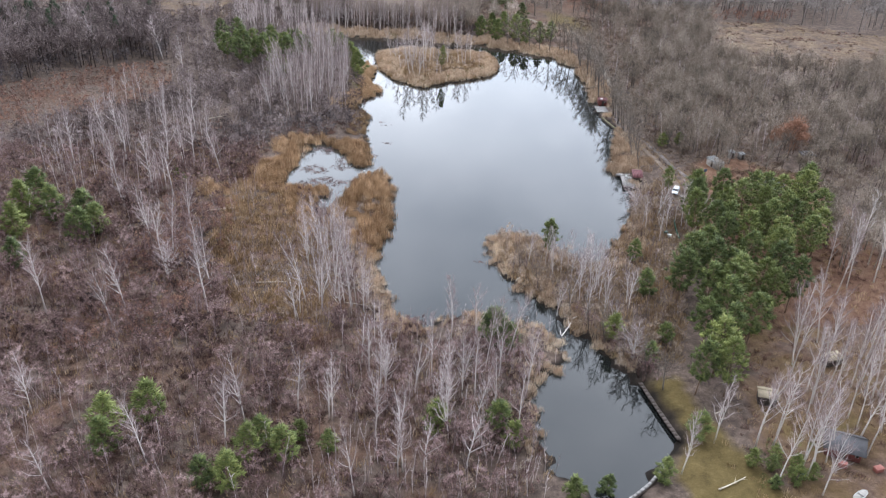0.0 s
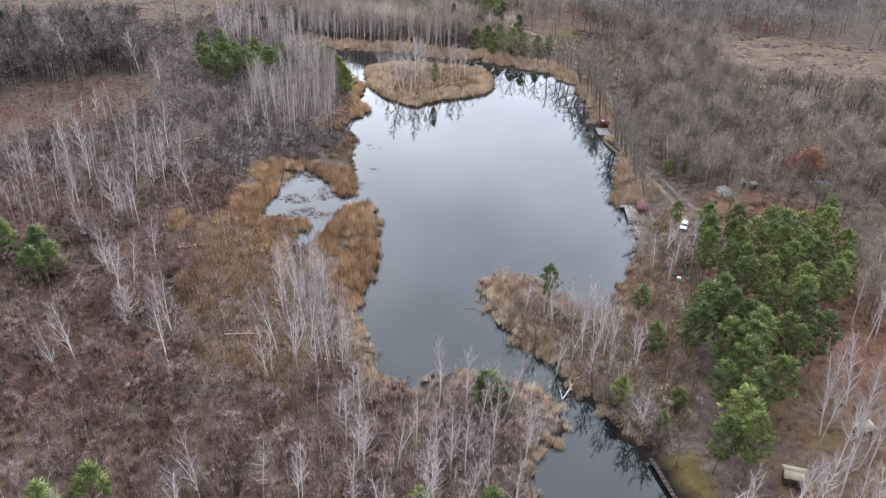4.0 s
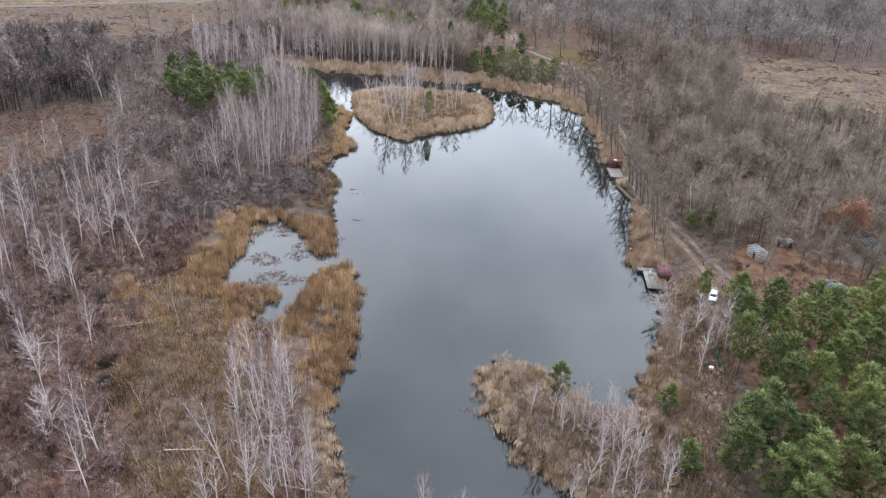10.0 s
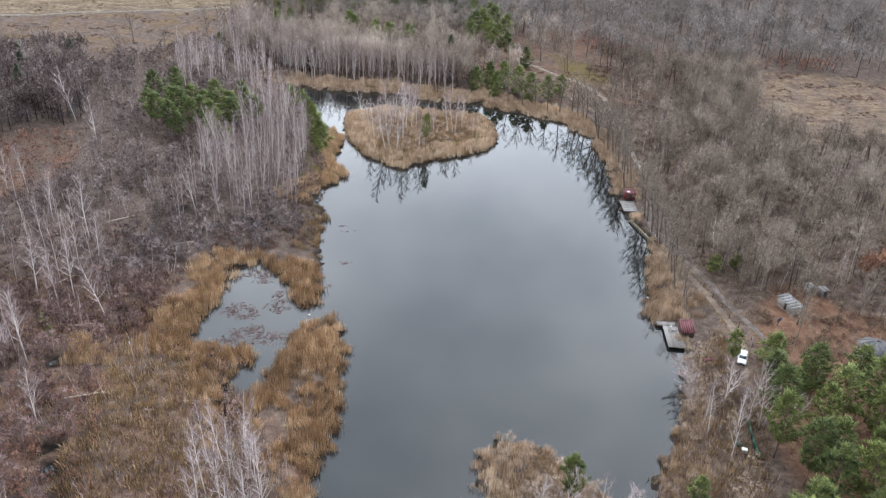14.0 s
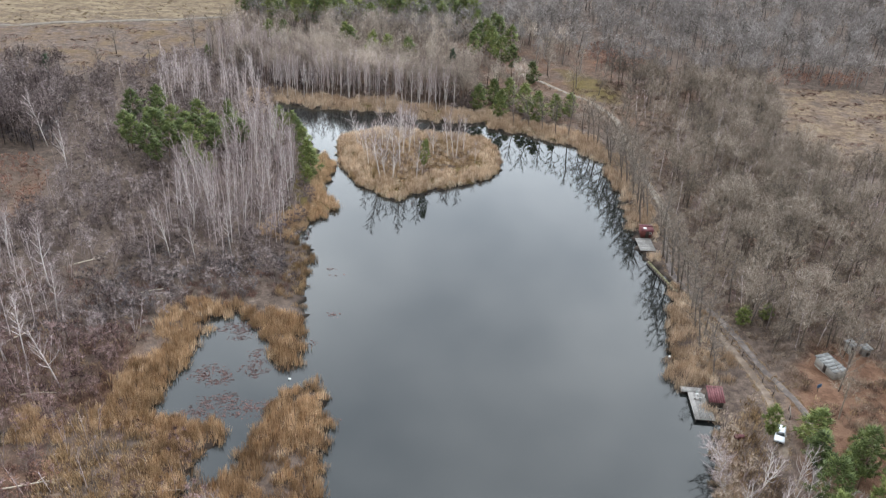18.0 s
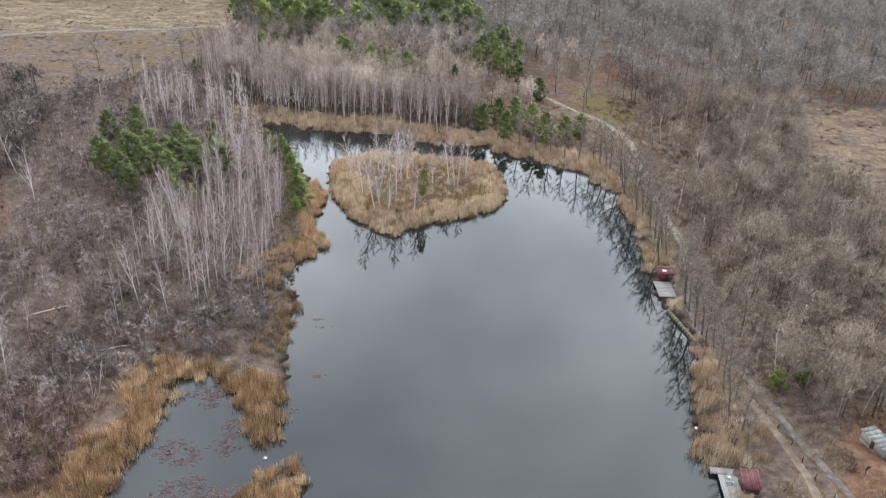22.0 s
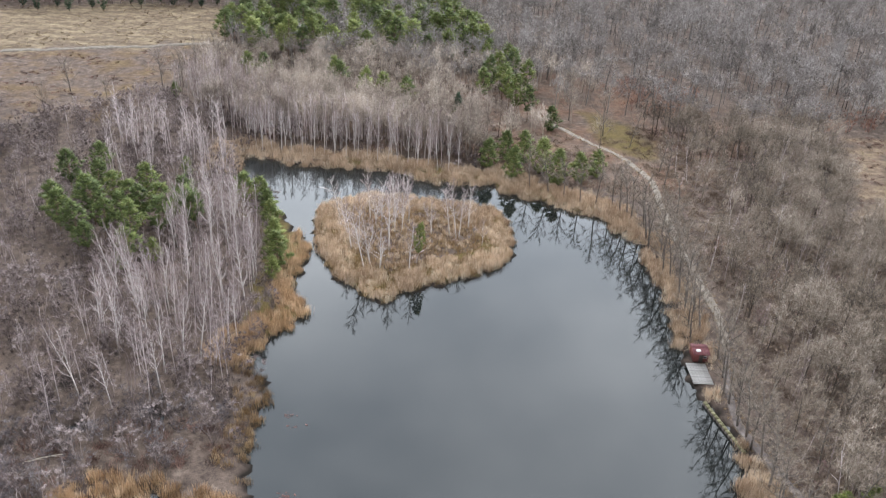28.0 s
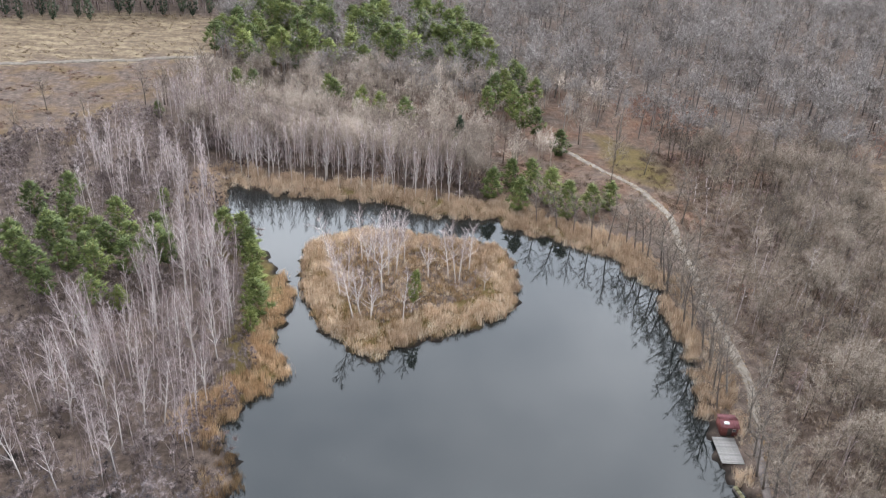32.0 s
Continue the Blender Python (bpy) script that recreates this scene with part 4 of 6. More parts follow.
plant(PALE_PINE_MESH, 12, 20.5, 315.0, 12, "pine_tree", "slim green pine among the island birches", "tree", "pines", (2, 0), 0.6)
plant(PALE_PINE_MESH, 12, 37.5, 166.0, 12.5, "pine_tree", "single light green pine among birches on the point", "tree", "pines", (1, 0), 0.85)
plant(PALE_PINE_MESH, 12, 77.4, 203.0, 10, "pine_tree", "slender yellow-green pine beside the parked car", "tree", "pines", (0, 0), 0.85)
px, py = spots([(-60, 478), (-40, 468), (25, 466), (52, 480), (40, 545), (-55, 545)], 0.06, grow)
for x, y in list(zip(px, py))[:100]:
    plant(FAR_PINE_MESH, 15, float(x), float(y), grow.uniform(15, 19), "pine_tree", "tall dark green pine at the forest edge", "tree", "pines", (grow.normal(0, 1.5), grow.normal(0, 1.5)), grow.uniform(1.15, 1.5))

for x, y in ((-150, 352), (-158, 360), (-140, 364), (-166, 348), (-132, 372), (-148, 376), (-172, 366), (-126, 352), (-118, 362), (-160, 378), (-180, 356), (-136, 340), (-108, 380), (34.3, 398.9), (-112, 344), (-176, 342), (-188, 366), (-142, 352), (-154, 366), (-164, 360), (-170, 376), (-128, 362), (-196, 350), (-186, 338), (-122, 372), (-206, 362),
             (-160, 540), (-152, 536), (-146, 544), (-139, 539), (-131, 546), (-124, 541), (-116, 556), (-110, 552), (-102, 557), (-95, 553), (-88, 560), (-82, 554), (-76, 562), (-56, 523), (-58, 531), (-62, 540)):
    plant(SPRUCE_MESH, 15, x, y, grow.uniform(12, 16), "spruce_tree", "dark spruce in the wood beyond the plantation", "tree", "spruces", (grow.normal(0, 1.5), 0.1), 0.9)

# ---- single bare trees ----
SHORE_TREES = [(80.5, 291, 15.5), (81, 297, 16.5), (81, 303, 17), (81.5, 310, 17), (82, 317, 17), (81.5, 325, 17), (80, 334, 16.5), (78, 343, 16.5), (74.5, 350, 14.5), (80, 300, 14.5), (80.5, 306, 15.5), (80.5, 313.5, 16.5), (80.5, 321, 16.5), (79, 328, 15.5), (78.5, 262, 14.5), (78.8, 256, 14.5), (79, 294, 13.5), (70, 351, 15.5), (66, 352.5, 13), (77.5, 345, 15.5), (80.5, 339, 16.5), (83.5, 287, 14.5), (84, 322, 14), (82.5, 330, 16.5), (80.5, 276, 14.5),
               (79, 271, 16.5), (79.5, 265, 15.5), (79, 259, 16.5), (79.5, 253, 16.5), (78, 246, 15.5), (77, 240, 13.5), (75.5, 233, 12.5), (91, 345, 14), (92, 362, 15), (94, 374, 14), (83, 404, 15),
               (74, 418, 15), (90, 395, 13), (88, 250, 13), (89, 240, 13), (96, 236, 12), (104, 226, 12), (98, 218, 11), (114, 222, 12), (120, 228, 12),
               (76, 228, 13), (77.5, 236, 14), (79, 243, 14), (80, 249.5, 15), (79, 268, 15), (77.5, 287.5, 14), (79.5, 316, 16), (79.5, 331, 16), (76, 347.5, 15), (62, 356, 13), (58, 358.5, 14), (53, 361, 13), (81.5, 282, 13), (74.8, 222.5, 11)]
FIELD_TREES = [(-98, 403, 11), (-99, 428, 12), (-64, 438, 15), (-61, 450, 15), (-70, 437, 14), (-52, 452, 15), (-110, 396, 12), (-57, 466, 15), (-84, 420, 8), (-118, 384, 13), (-105, 376, 12)]
for x, y, h in SHORE_TREES:
    plant(BARE_MESH, 15, x, y, h, "alder_tree", "dark leafless alder leaning over the water's edge", "tree", "bare trees on the shore", (grow.normal(-7, 4) if x < 82 else grow.normal(0, 3), grow.normal(0, 4)))
for x, y, h in ((51.5, 119, 10), (49.5, 123.5, 9), (46.5, 129, 9), (44, 134, 10), (41.5, 138.5, 9), (38.8, 144, 9), (37.8, 149, 8), (33.5, 155, 8), (30, 161, 7)):
    plant(BARE_MESH, 15, x, y, h, "alder_tree", "small leafless alder on the dark channel bank", "tree", "bare trees on the shore", (grow.normal(-10, 4), grow.normal(0, 4)))
for x, y, h in FIELD_TREES:
    plant(BARE_MESH, 15, x, y, h, "field_tree", "dark leafless tree at the edge of the dry field", "tree", "bare trees by the field", (grow.normal(0, 2), grow.normal(0, 2)))
for x, y, h in ((124.5, 230.5, 14), (127.5, 233.5, 12), (121.5, 234.5, 9)):
    plant(OAK_LEAF_MESH, 15, x, y, h, "oak_tree", "oak still holding rusty brown leaves", "tree", "rusty oaks", (0.1, 0))


# ---- woods, thicket, reeds and grass ----
def clear(x, y, track=2.4):
    ok = (edge_distance(TRACK_LINE, x, y, False) > track) & (edge_distance(SIDE_LINE, x, y, False) > track)
    for cx, cy, cr in ((72, 215, 6), (78, 280, 5), (99, 224, 5.5), (96.5, 217, 4), (108, 230.5, 3.4), (106, 225, 4), (109, 207, 5), (129, 228, 4.5), (125, 231, 6), (123, 223, 4), (69.5, 114.5, 4), (87.6, 126, 4), (77.5, 101.5, 5), (82, 97, 4), (75, 90, 4), (81.4, 205.3, 3.4)):
        ok &= np.hypot(x - cx, y - cy) > cr
    return ok


veg = np.random.default_rng(23)
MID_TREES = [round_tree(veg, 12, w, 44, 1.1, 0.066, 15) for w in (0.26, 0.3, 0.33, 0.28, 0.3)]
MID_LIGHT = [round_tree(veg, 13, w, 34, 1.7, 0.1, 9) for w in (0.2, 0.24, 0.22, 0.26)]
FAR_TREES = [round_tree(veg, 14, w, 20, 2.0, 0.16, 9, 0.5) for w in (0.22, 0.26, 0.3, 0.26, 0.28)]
SHRUBS = [bush_template(veg, h, w, n, 0.95, 0.07, k) for h, w, n, k in ((4.2, 0.34, 150, 7), (3.4, 0.42, 130, 7), (5.0, 0.28, 150, 7), (4.2, 0.38, 160, 9), (2.6, 0.45, 100, 5), (5.8, 0.26, 160, 8))]


def thin_birch(rng):
    """A slender birch with its white trunk, for the joined groves."""
    trunk, limbs, fine = leafless(rng, 15, 12, 0.2, 0.34, 0.95, 12, 1.4, 0.026, 0.1, 0.04)
    V, F = joined(trunk, limbs, fine)
    return V, F, np.repeat([0.55, 0.25, 0.0], [len(trunk[0]), len(limbs[0]), len(fine[0])])


THIN_BIRCHES = [thin_birch(veg) for _ in range(5)]


def sapling_template(rng, h=6.5):
    s = Shape()
    P = bent(h, rng, 0.06, 4)
    s.tube(P, [0.055, 0.045, 0.035, 0.015], 3, False)
    n = 11
    A = np.array([along(P, u) for u in rng.uniform(0.3, 0.95, n)])
    s.spikes(A, A + unit(rng.normal(0, 0.5, (n, 3)) + [0, 0, 0.9]) * rng.uniform(0.6, 1.5, (n, 1)), 0.028)
    return s.arrays()


def mat_template(rng, n=44):
    s = Shape()
    base = rng.normal(0, 0.55, (n, 3)) * [1, 1, 0] - [0, 0, 0.1]
    s.blades(base, base + unit(rng.normal(0, 0.6, (n, 3)) * [1, 1, 0.4] + [0, 0, 0.75]) * rng.uniform(0.6, 1.5, (n, 1)), 0.085, rng)
    return s.arrays()


MATS = [mat_template(veg) for _ in range(6)]
SAPLINGS = [sapling_template(veg) for _ in range(5)]
YOUNGS = [bush_template(veg, 2.4, 0.38, 70, 0.6, 0.09, 3) for _ in range(4)]


def reed_template(rng, h=2.1, n=11, spread=0.5, r=0.075):
    s = Shape()
    base = np.clip(rng.normal(0, spread, (n, 3)), -2 * spread, 2 * spread) * [1, 1, 0] - [0, 0, 0.3]
    fall = 1 - 0.4 * np.minimum(np.hypot(base[:, 0], base[:, 1]) / (2 * spread), 1) ** 2
    tip = base * [1.25, 1.25, 1] + np.stack([rng.normal(0.1, 0.18, n), rng.normal(0, 0.18, n), h * fall * rng.uniform(0.8, 1.08, n) + 0.3], 1)
    s.blades(base, tip, 2 * r, rng)
    return s.arrays()


REEDS = [reed_template(veg, 1.9, 44, 0.5, 0.05) for _ in range(6)]
SEDGES = [reed_template(veg, 0.8, 16, 0.4, 0.075) for _ in range(5)]
TUSSOCKS = [reed_template(veg, 0.45, 14, 0.4, 0.1) for _ in range(4)]


def wood(name, label, templates, outline, density, sizes, mat, keep=None, tone=0.2, track=2.4, lean=0.04):
    x, y = spots(outline, density, veg)
    ok = clear(x, y, track) & (shore_distance(x, y) > (1.5 if "wood" in name else 0.6))
    if keep is not None:
        ok &= keep(x, y)
    if "woodland" in name and y.size:
        open_land = (edge_distance(TRACK_LINE, x, y, False) < 22) & (y > 326)
        ok &= ~open_land | (veg.uniform(0, 1, len(x)) < 0.22)
    if name == "thicket":
        ok &= veg.uniform(0, 1, len(x)) < 0.82 + 3.0 * drift(y, x)
    x, y = x[ok], y[ok]
    V, F, T = scatter(templates, x, y, height(x, y), veg.uniform(*sizes, len(x)), veg, tone, lean)
    return stuff(name, V, F, mat, label, "woodland", T)


no_field = lambda x, y: ~(inside(FIELD_E, x, y) | inside(FIELD_NW, x, y) | inside(CLEARING, x, y) | inside(PLANTATION, x, y))
wood("bare_woodland", "dense leafless grey-brown oak wood beside the lake", MID_TREES, [(84, 236), (118, 240), (128, 222), (172, 222), (232, 318), (150, 320), (140, 345), (163, 412), (96, 412), (92, 340)],
     0.054, (0.65, 1.15), M_TWIG, no_field, 0.2, 4.6)
wood("bare_woodland", "leafless trees standing over the sheds", MID_TREES, [(90, 222), (94, 206), (124, 204), (150, 224), (122, 244), (88, 238)], 0.026, (0.5, 1.0), M_TWIG, None, 0.16, 2.4)
wood("bare_woodland", "leafless wood beyond the pines and the birches", MID_TREES, [(112, 186), (106, 160), (150, 150), (210, 190), (240, 318), (172, 222), (126, 206)], 0.03, (0.7, 1.15), M_TWIG, no_field, 0.16)
wood("thicket", "grey undergrowth in the dark western wood", SHRUBS, [(-200, 372), (-104, 394), (-88, 330), (-118, 316), (-160, 270), (-200, 300)], 0.13, (0.7, 1.3), M_DARKTWIG, no_field, 0.2)
wood("birch_wood", "slender pale birches in the wood beyond the cabins", THIN_BIRCHES, [(112, 95), (112, 165), (150, 200), (170, 160), (150, 90)], 0.02, (1.0, 1.3), M_BIRCH, None, 0.2)
wood("birch_wood", "pinkish birches in the western thicket", THIN_BIRCHES, [(-100, 205), (-62, 196), (-56, 240), (-80, 285), (-104, 262)], 0.014, (0.7, 1.0), M_BIRCH_TWIG, None, 0.2)
wood("birch_wood", "pale birch row behind the northern reeds", THIN_BIRCHES, [(-66, 428), (-36, 390), (-22, 385), (28, 374), (32, 386), (-20, 412), (-52, 450)], 0.085, (0.7, 0.95), M_BIRCH_TWIG, None, 0.2)
wood("birch_wood", "thin pale birches north of the western pines", THIN_BIRCHES, [(-62, 352), (-28, 342), (-26, 366), (-38, 386), (-74, 398)], 0.035, (0.8, 1.05), M_BIRCH_TWIG, None, 0.2)
wood("birch_wood", "thin pinkish birches on the western shore", THIN_BIRCHES, [(-42, 256), (-14, 262), (-15, 300), (-16, 334), (-30, 346), (-46, 300)], 0.035, (0.7, 1.05), M_BIRCH_TWIG, None, 0.2)
wood("bare_woodland", "leafless wood close behind the birch row", MID_TREES, [(-48, 406), (-30, 393), (0, 389), (30, 380), (40, 378), (42, 400), (-26, 426)], 0.08, (1.0, 1.3), M_LIGHTTWIG, None, 0.16)
wood("thicket", "leafless bushes behind the northern reeds", SHRUBS, [(-44, 400), (-24, 390), (30, 374), (40, 371), (42, 384), (-26, 408)], 0.13, (0.9, 1.45), M_GREYSHRUB, None, 0.2)
wood("brushwood", "low brushwood on the floor of the eastern wood", MATS, [(84, 205), (130, 205), (150, 222), (140, 300), (130, 412), (92, 412), (84, 300)], 0.32, (0.6, 1.3), M_YOUNG, None, 0.25, 2.4)
wood("thicket", "tan leafless undergrowth beside the lakeside track", SHRUBS, [(84, 238), (112, 240), (130, 236), (140, 300), (128, 335), (92, 335), (90, 300)], 0.05, (0.4, 0.9), M_YOUNG, no_field, 0.2, 3.0)
wood("thicket", "rust-brown bushes scattered in the eastern wood", SHRUBS, [(90, 240), (130, 236), (140, 320), (96, 335)], 0.006, (0.5, 0.9), M_RUSTTWIG, no_field, 0.2, 3.0)
wood("thicket", "low evergreen bushes under the birches", SHRUBS, [(60, 89), (70, 91), (73, 104), (65, 107), (60, 100)], 0.16, (0.3, 0.6), M_PINE, None, 0.2)
wood("thicket", "dense scrub overhanging the channel bank", SHRUBS, [(52, 121), (48, 122), (38, 138), (33, 150), (36, 154), (43, 140), (52, 126)], 0.3, (0.7, 1.1), M_SHRUB, None, 0.2)
wood("bare_woodland", "leafless mixed wood behind the north shore", MID_LIGHT, [(-66, 432), (-30, 404), (30, 388), (84, 384), (90, 420), (80, 474), (-50, 474)], 0.034, (0.75, 1.15), M_LIGHTTWIG, no_field, 0.16)
wood("distant_woodland", "distant leafless grey forest", FAR_TREES, [(-60, 474), (100, 415), (240, 384), (300, 384), (335, 690), (-100, 690), (-76, 560)], 0.019, (0.85, 1.3), M_FARTWIG, no_field, 0.16)
wood("distant_woodland", "pale birch wood at the far side of the field", FAR_TREES, [(-76, 555), (-118, 556), (-170, 537), (-260, 510), (-240, 600), (-70, 620)], 0.05, (0.85, 1.25), M_BIRCH_TWIG, no_field, 0.16)
wood("distant_woodland", "dark leafless wood beyond the young plantation", FAR_TREES, [(-260, 372), (-200, 380), (-104, 396), (-88, 330), (-118, 316), (-170, 266), (-200, 300)], 0.065, (0.75, 1.15), M_GREYSHRUB, no_field, 0.16)
wood("thicket", "dense dark grey alder scrub on flooded ground", SHRUBS, [(-46, 236), (-30, 246), (-16, 250), (-12, 262), (-20, 272), (-44, 264), (-60, 252)], 0.22, (0.6, 0.95), M_DARKTWIG, None, 0.16)
west_ok = lambda x, y: ~inside(SEDGE, x, y) & ~inside(PLANTATION, x, y) & ~((x > -50) & (shore_distance(x, y) < 5.5) & (y > 200) & (y < 246) & (x < -24)) & (x > -62 - 0.43 * (y - 86))
THICKET = [(-2, 138), (-14, 182), (-24, 206), (-40, 206), (-38, 230), (-33, 245), (-22, 249), (-7, 250), (-8, 284), (-14, 330), (-30, 400), (-70, 430), (-104, 396), (-84, 318), (-78, 286), (-95, 266),
           (-150, 226), (-150, 86), (10, 86), (28, 96), (30, 130), (10, 139)]
EAST_SCRUB = [(52, 128), (46, 127), (39, 138), (34, 150), (28, 160), (26, 178), (30, 181), (50, 172), (66, 200), (71, 216), (80, 216), (80, 192), (70, 164), (63, 142), (57, 126)]
wood("thicket", "dense reddish-brown leafless thicket on boggy ground", SHRUBS, THICKET, 0.15, (0.75, 1.5), M_SHRUB, lambda x, y: west_ok(x, y) & (y < 232), 0.2)
wood("thicket", "dense grey leafless thicket west of the lake", SHRUBS, THICKET, 0.14, (0.75, 1.45), M_GREYSHRUB, lambda x, y: west_ok(x, y) & (y >= 232), 0.2)
wood("brushwood", "low tangled brushwood under the thicket", MATS, THICKET, 0.24, (0.6, 1.2), M_UNDER, lambda x, y: west_ok(x, y) & (y < 260), 0.22)
wood("dead_grass", "pale withered grass between the bushes", SEDGES, THICKET, 0.14, (0.7, 1.5), M_SEDGE, lambda x, y: west_ok(x, y) & (y < 240), 0.2)
wood("dead_grass", "pale withered grass along the eastern shore", SEDGES, EAST_SCRUB, 0.8, (0.8, 1.8), M_SEDGE, None, 0.2)
wood("brushwood", "low tangled brushwood on the eastern shore", MATS, EAST_SCRUB, 0.4, (0.6, 1.2), M_YOUNG, None, 0.22)
wood("brushwood", "low brushwood and leaf heaps round the cabins", MATS, YARD, 0.22, (0.3, 0.8), M_UNDER, None, 0.22)
wood("dead_grass", "withered grass tufts and leaf heaps round the cabins", SEDGES, YARD + [(56, 100)], 0.16, (0.5, 1.1), M_SEDGE, None, 0.25, 1.4)
wood("brushwood", "low brushwood behind the northern reeds", MATS, [(-60, 425), (-34, 392), (28, 378), (80, 352), (90, 400), (40, 410), (-30, 430)], 0.14, (0.6, 1.2), M_YOUNG, None, 0.2)
felled = lambda x, y: np.sin(x * 0.21 + 1.9 * np.sin(y * 0.16)) + np.sin(y * 0.34 + 1.4 * np.sin(x * 0.12)) > 0.35
wood("brushwood", "brown bramble patches on the felled field", MATS, [(164, 412), (142, 346), (152, 324), (207, 326), (270, 312), (280, 372), (243, 384), (206, 409)], 0.2, (0.4, 0.9), M_UNDER, felled, 0.3)
wood("brushwood", "brown withered weeds on the near half of the wide field", MATS, [(-190, 388), (-103, 400), (-79, 400), (-68, 432), (-62, 486), (-134, 468), (-190, 448)], 0.14, (0.35, 0.8), M_UNDER, felled, 0.3)
wood("thicket", "patches of reddish birch scrub at the far edge of the wood", SHRUBS, [(96, 430), (112, 424), (130, 450), (118, 466), (92, 456)], 0.1, (0.7, 1.2), M_RUSTTWIG, no_field, 0.2)
wood("thicket", "reddish birch scrub beside the felled field", SHRUBS, [(158, 414), (200, 412), (216, 424), (180, 436), (150, 426)], 0.1, (0.7, 1.2), M_RUSTTWIG, no_field, 0.2)
wood("thicket", "rust-brown bushes in the wet sedge", SHRUBS, [(-66, 130), (-44, 134), (-36, 168), (-42, 200), (-58, 205), (-62, 165)], 0.34, (0.35, 0.75), M_RUSTTWIG, None, 0.2)
wood("thicket", "scattered low bushes in the sedge", SHRUBS, SEDGE, 0.05, (0.3, 0.7), M_SHRUB, None, 0.2)
wood("thicket", "leafless scrub along the eastern shore", SHRUBS, EAST_SCRUB, 0.16, (0.5, 1.05), M_YOUNG, None, 0.22)
wood("thicket", "tan leafless scrub on the low spit", SHRUBS, [(2, 132), (10, 140), (28, 141), (34, 130), (26, 118), (24, 96), (6, 92)], 0.11, (0.4, 0.8), M_YOUNG, None, 0.2)
wood("thicket", "tan leafless scrub along the western bank", SHRUBS, [(-24, 140), (2, 140), (-2, 172), (-14, 184), (-22, 178)], 0.17, (0.35, 0.75), M_YOUNG, None, 0.2)
wood("thicket", "undergrowth of bare twigs in the eastern wood", SHRUBS, [(84, 236), (128, 222), (172, 222), (225, 318), (150, 320), (140, 345), (163, 412), (96, 412), (92, 340)], 0.02, (0.4, 0.8), M_SHRUB, no_field, 0.2, 3.0)
wood("saplings", "slim pale birch saplings standing in the thicket", SAPLINGS, [(-2, 138), (-14, 182), (-30, 206), (-52, 206), (-30, 256), (-12, 262), (-14, 330), (-70, 420), (-95, 390), (-84, 318), (-78, 286), (-95, 266),
     (-150, 226), (-150, 86), (10, 86), (28, 96), (30, 130), (10, 139)], 0.07, (0.6, 1.2), M_BIRCH_TWIG, lambda x, y: x > -62 - 0.43 * (y - 86), 0.25, lean=0.12)
wood("saplings", "dense pale birch saplings on the boggy shore", SAPLINGS, [(-22, 138), (2, 138), (-2, 172), (-16, 182), (-24, 170)], 0.09, (0.6, 1.0), M_BIRCH_TWIG, None, 0.25, lean=0.12)
wood("saplings", "pale birch saplings on the low spit", SAPLINGS, [(-14, 90), (24, 90), (36, 128), (30, 142), (8, 143), (-4, 138)], 0.14, (0.6, 1.0), M_BIRCH_TWIG, None, 0.25, lean=0.12)
wood("saplings", "slim bare stems along the eastern shore", SAPLINGS, EAST_SCRUB, 0.16, (0.5, 0.9), M_BIRCH_TWIG, None, 0.25, lean=0.12)
wood("saplings", "slim stems in the eastern wood", SAPLINGS, [(84, 236), (128, 222), (172, 222), (225, 318), (150, 320), (140, 345), (163, 412), (96, 412), (92, 340)], 0.03, (0.8, 1.6), M_BIRCH_TWIG, no_field, 0.2, 3.0, 0.08)
wood("young_plantation", "rows of young rusty-leaved trees on felled land", YOUNGS, PLANTATION, 0.2, (0.7, 1.4), M_RUSTTWIG, None, 0.3)
wood("young_plantation", "pale dry saplings between the young trees", YOUNGS, PLANTATION, 0.1, (0.5, 1.0), M_YOUNG, None, 0.3)


def reed_bed(name, label, outline, wide, density=0.8, sizes=(0.8, 1.2), templates=None, mat=None, low=-0.8, keep=None):
    x, y = spots(outline, density, veg)
    d = shore_distance(x, y)
    patch = np.sin(x * 0.31 + 1.3 * np.sin(y * 0.23)) * np.sin(y * 0.27 + 1.1 * np.sin(x * 0.19)) + 0.5 * np.sin(x * 0.9 + 1.7 * np.sin(y * 0.6)) * np.sin(y * 0.83 + 1.4 * np.sin(x * 0.5))
    ok = (d > low) & (d < wide * (1 + 0.35 * patch)) & (edge_distance(TRACK_LINE, x, y, False) > 2) & (veg.uniform(0, 1, len(x)) < 0.85 + 0.3 * patch)
    if keep is not None:
        ok &= keep(x, y)
    x, y, d = x[ok], y[ok], d[ok]
    V, F, T = scatter(templates or REEDS, x, y, np.maximum(height_from(d, x, y), -0.1), veg.uniform(*sizes, len(x)) * (1 + 0.12 * patch[ok]), veg, 0.24, 0.06)
    return stuff(name, V, F, mat or M_REED, label, "reeds", T)


dry_dock = lambda x, y: (np.hypot(x - 70.5, (y - 214.8) * 0.8) > 5.0) & ~((np.abs(x - 76.6) < 2.5) & (np.abs(y - 279) < 6))
reed_bed("reed_bed", "short withered reeds below the track", [(72, 244), (81, 244), (80, 262), (82, 286), (72, 286)], 4.5, 0.8, (0.5, 0.9), low=0.9, keep=dry_dock)
reed_bed("reed_bed", "ochre reeds fringing the island in the lake", ISLAND, 8, 1.1, (0.75, 1.1), low=-0.1)
reed_bed("reed_bed", "thinner reeds in the middle of the island", ISLAND, 60, 0.4, (0.4, 0.75), keep=lambda x, y: edge_distance(ISLE, x, y) > 6)
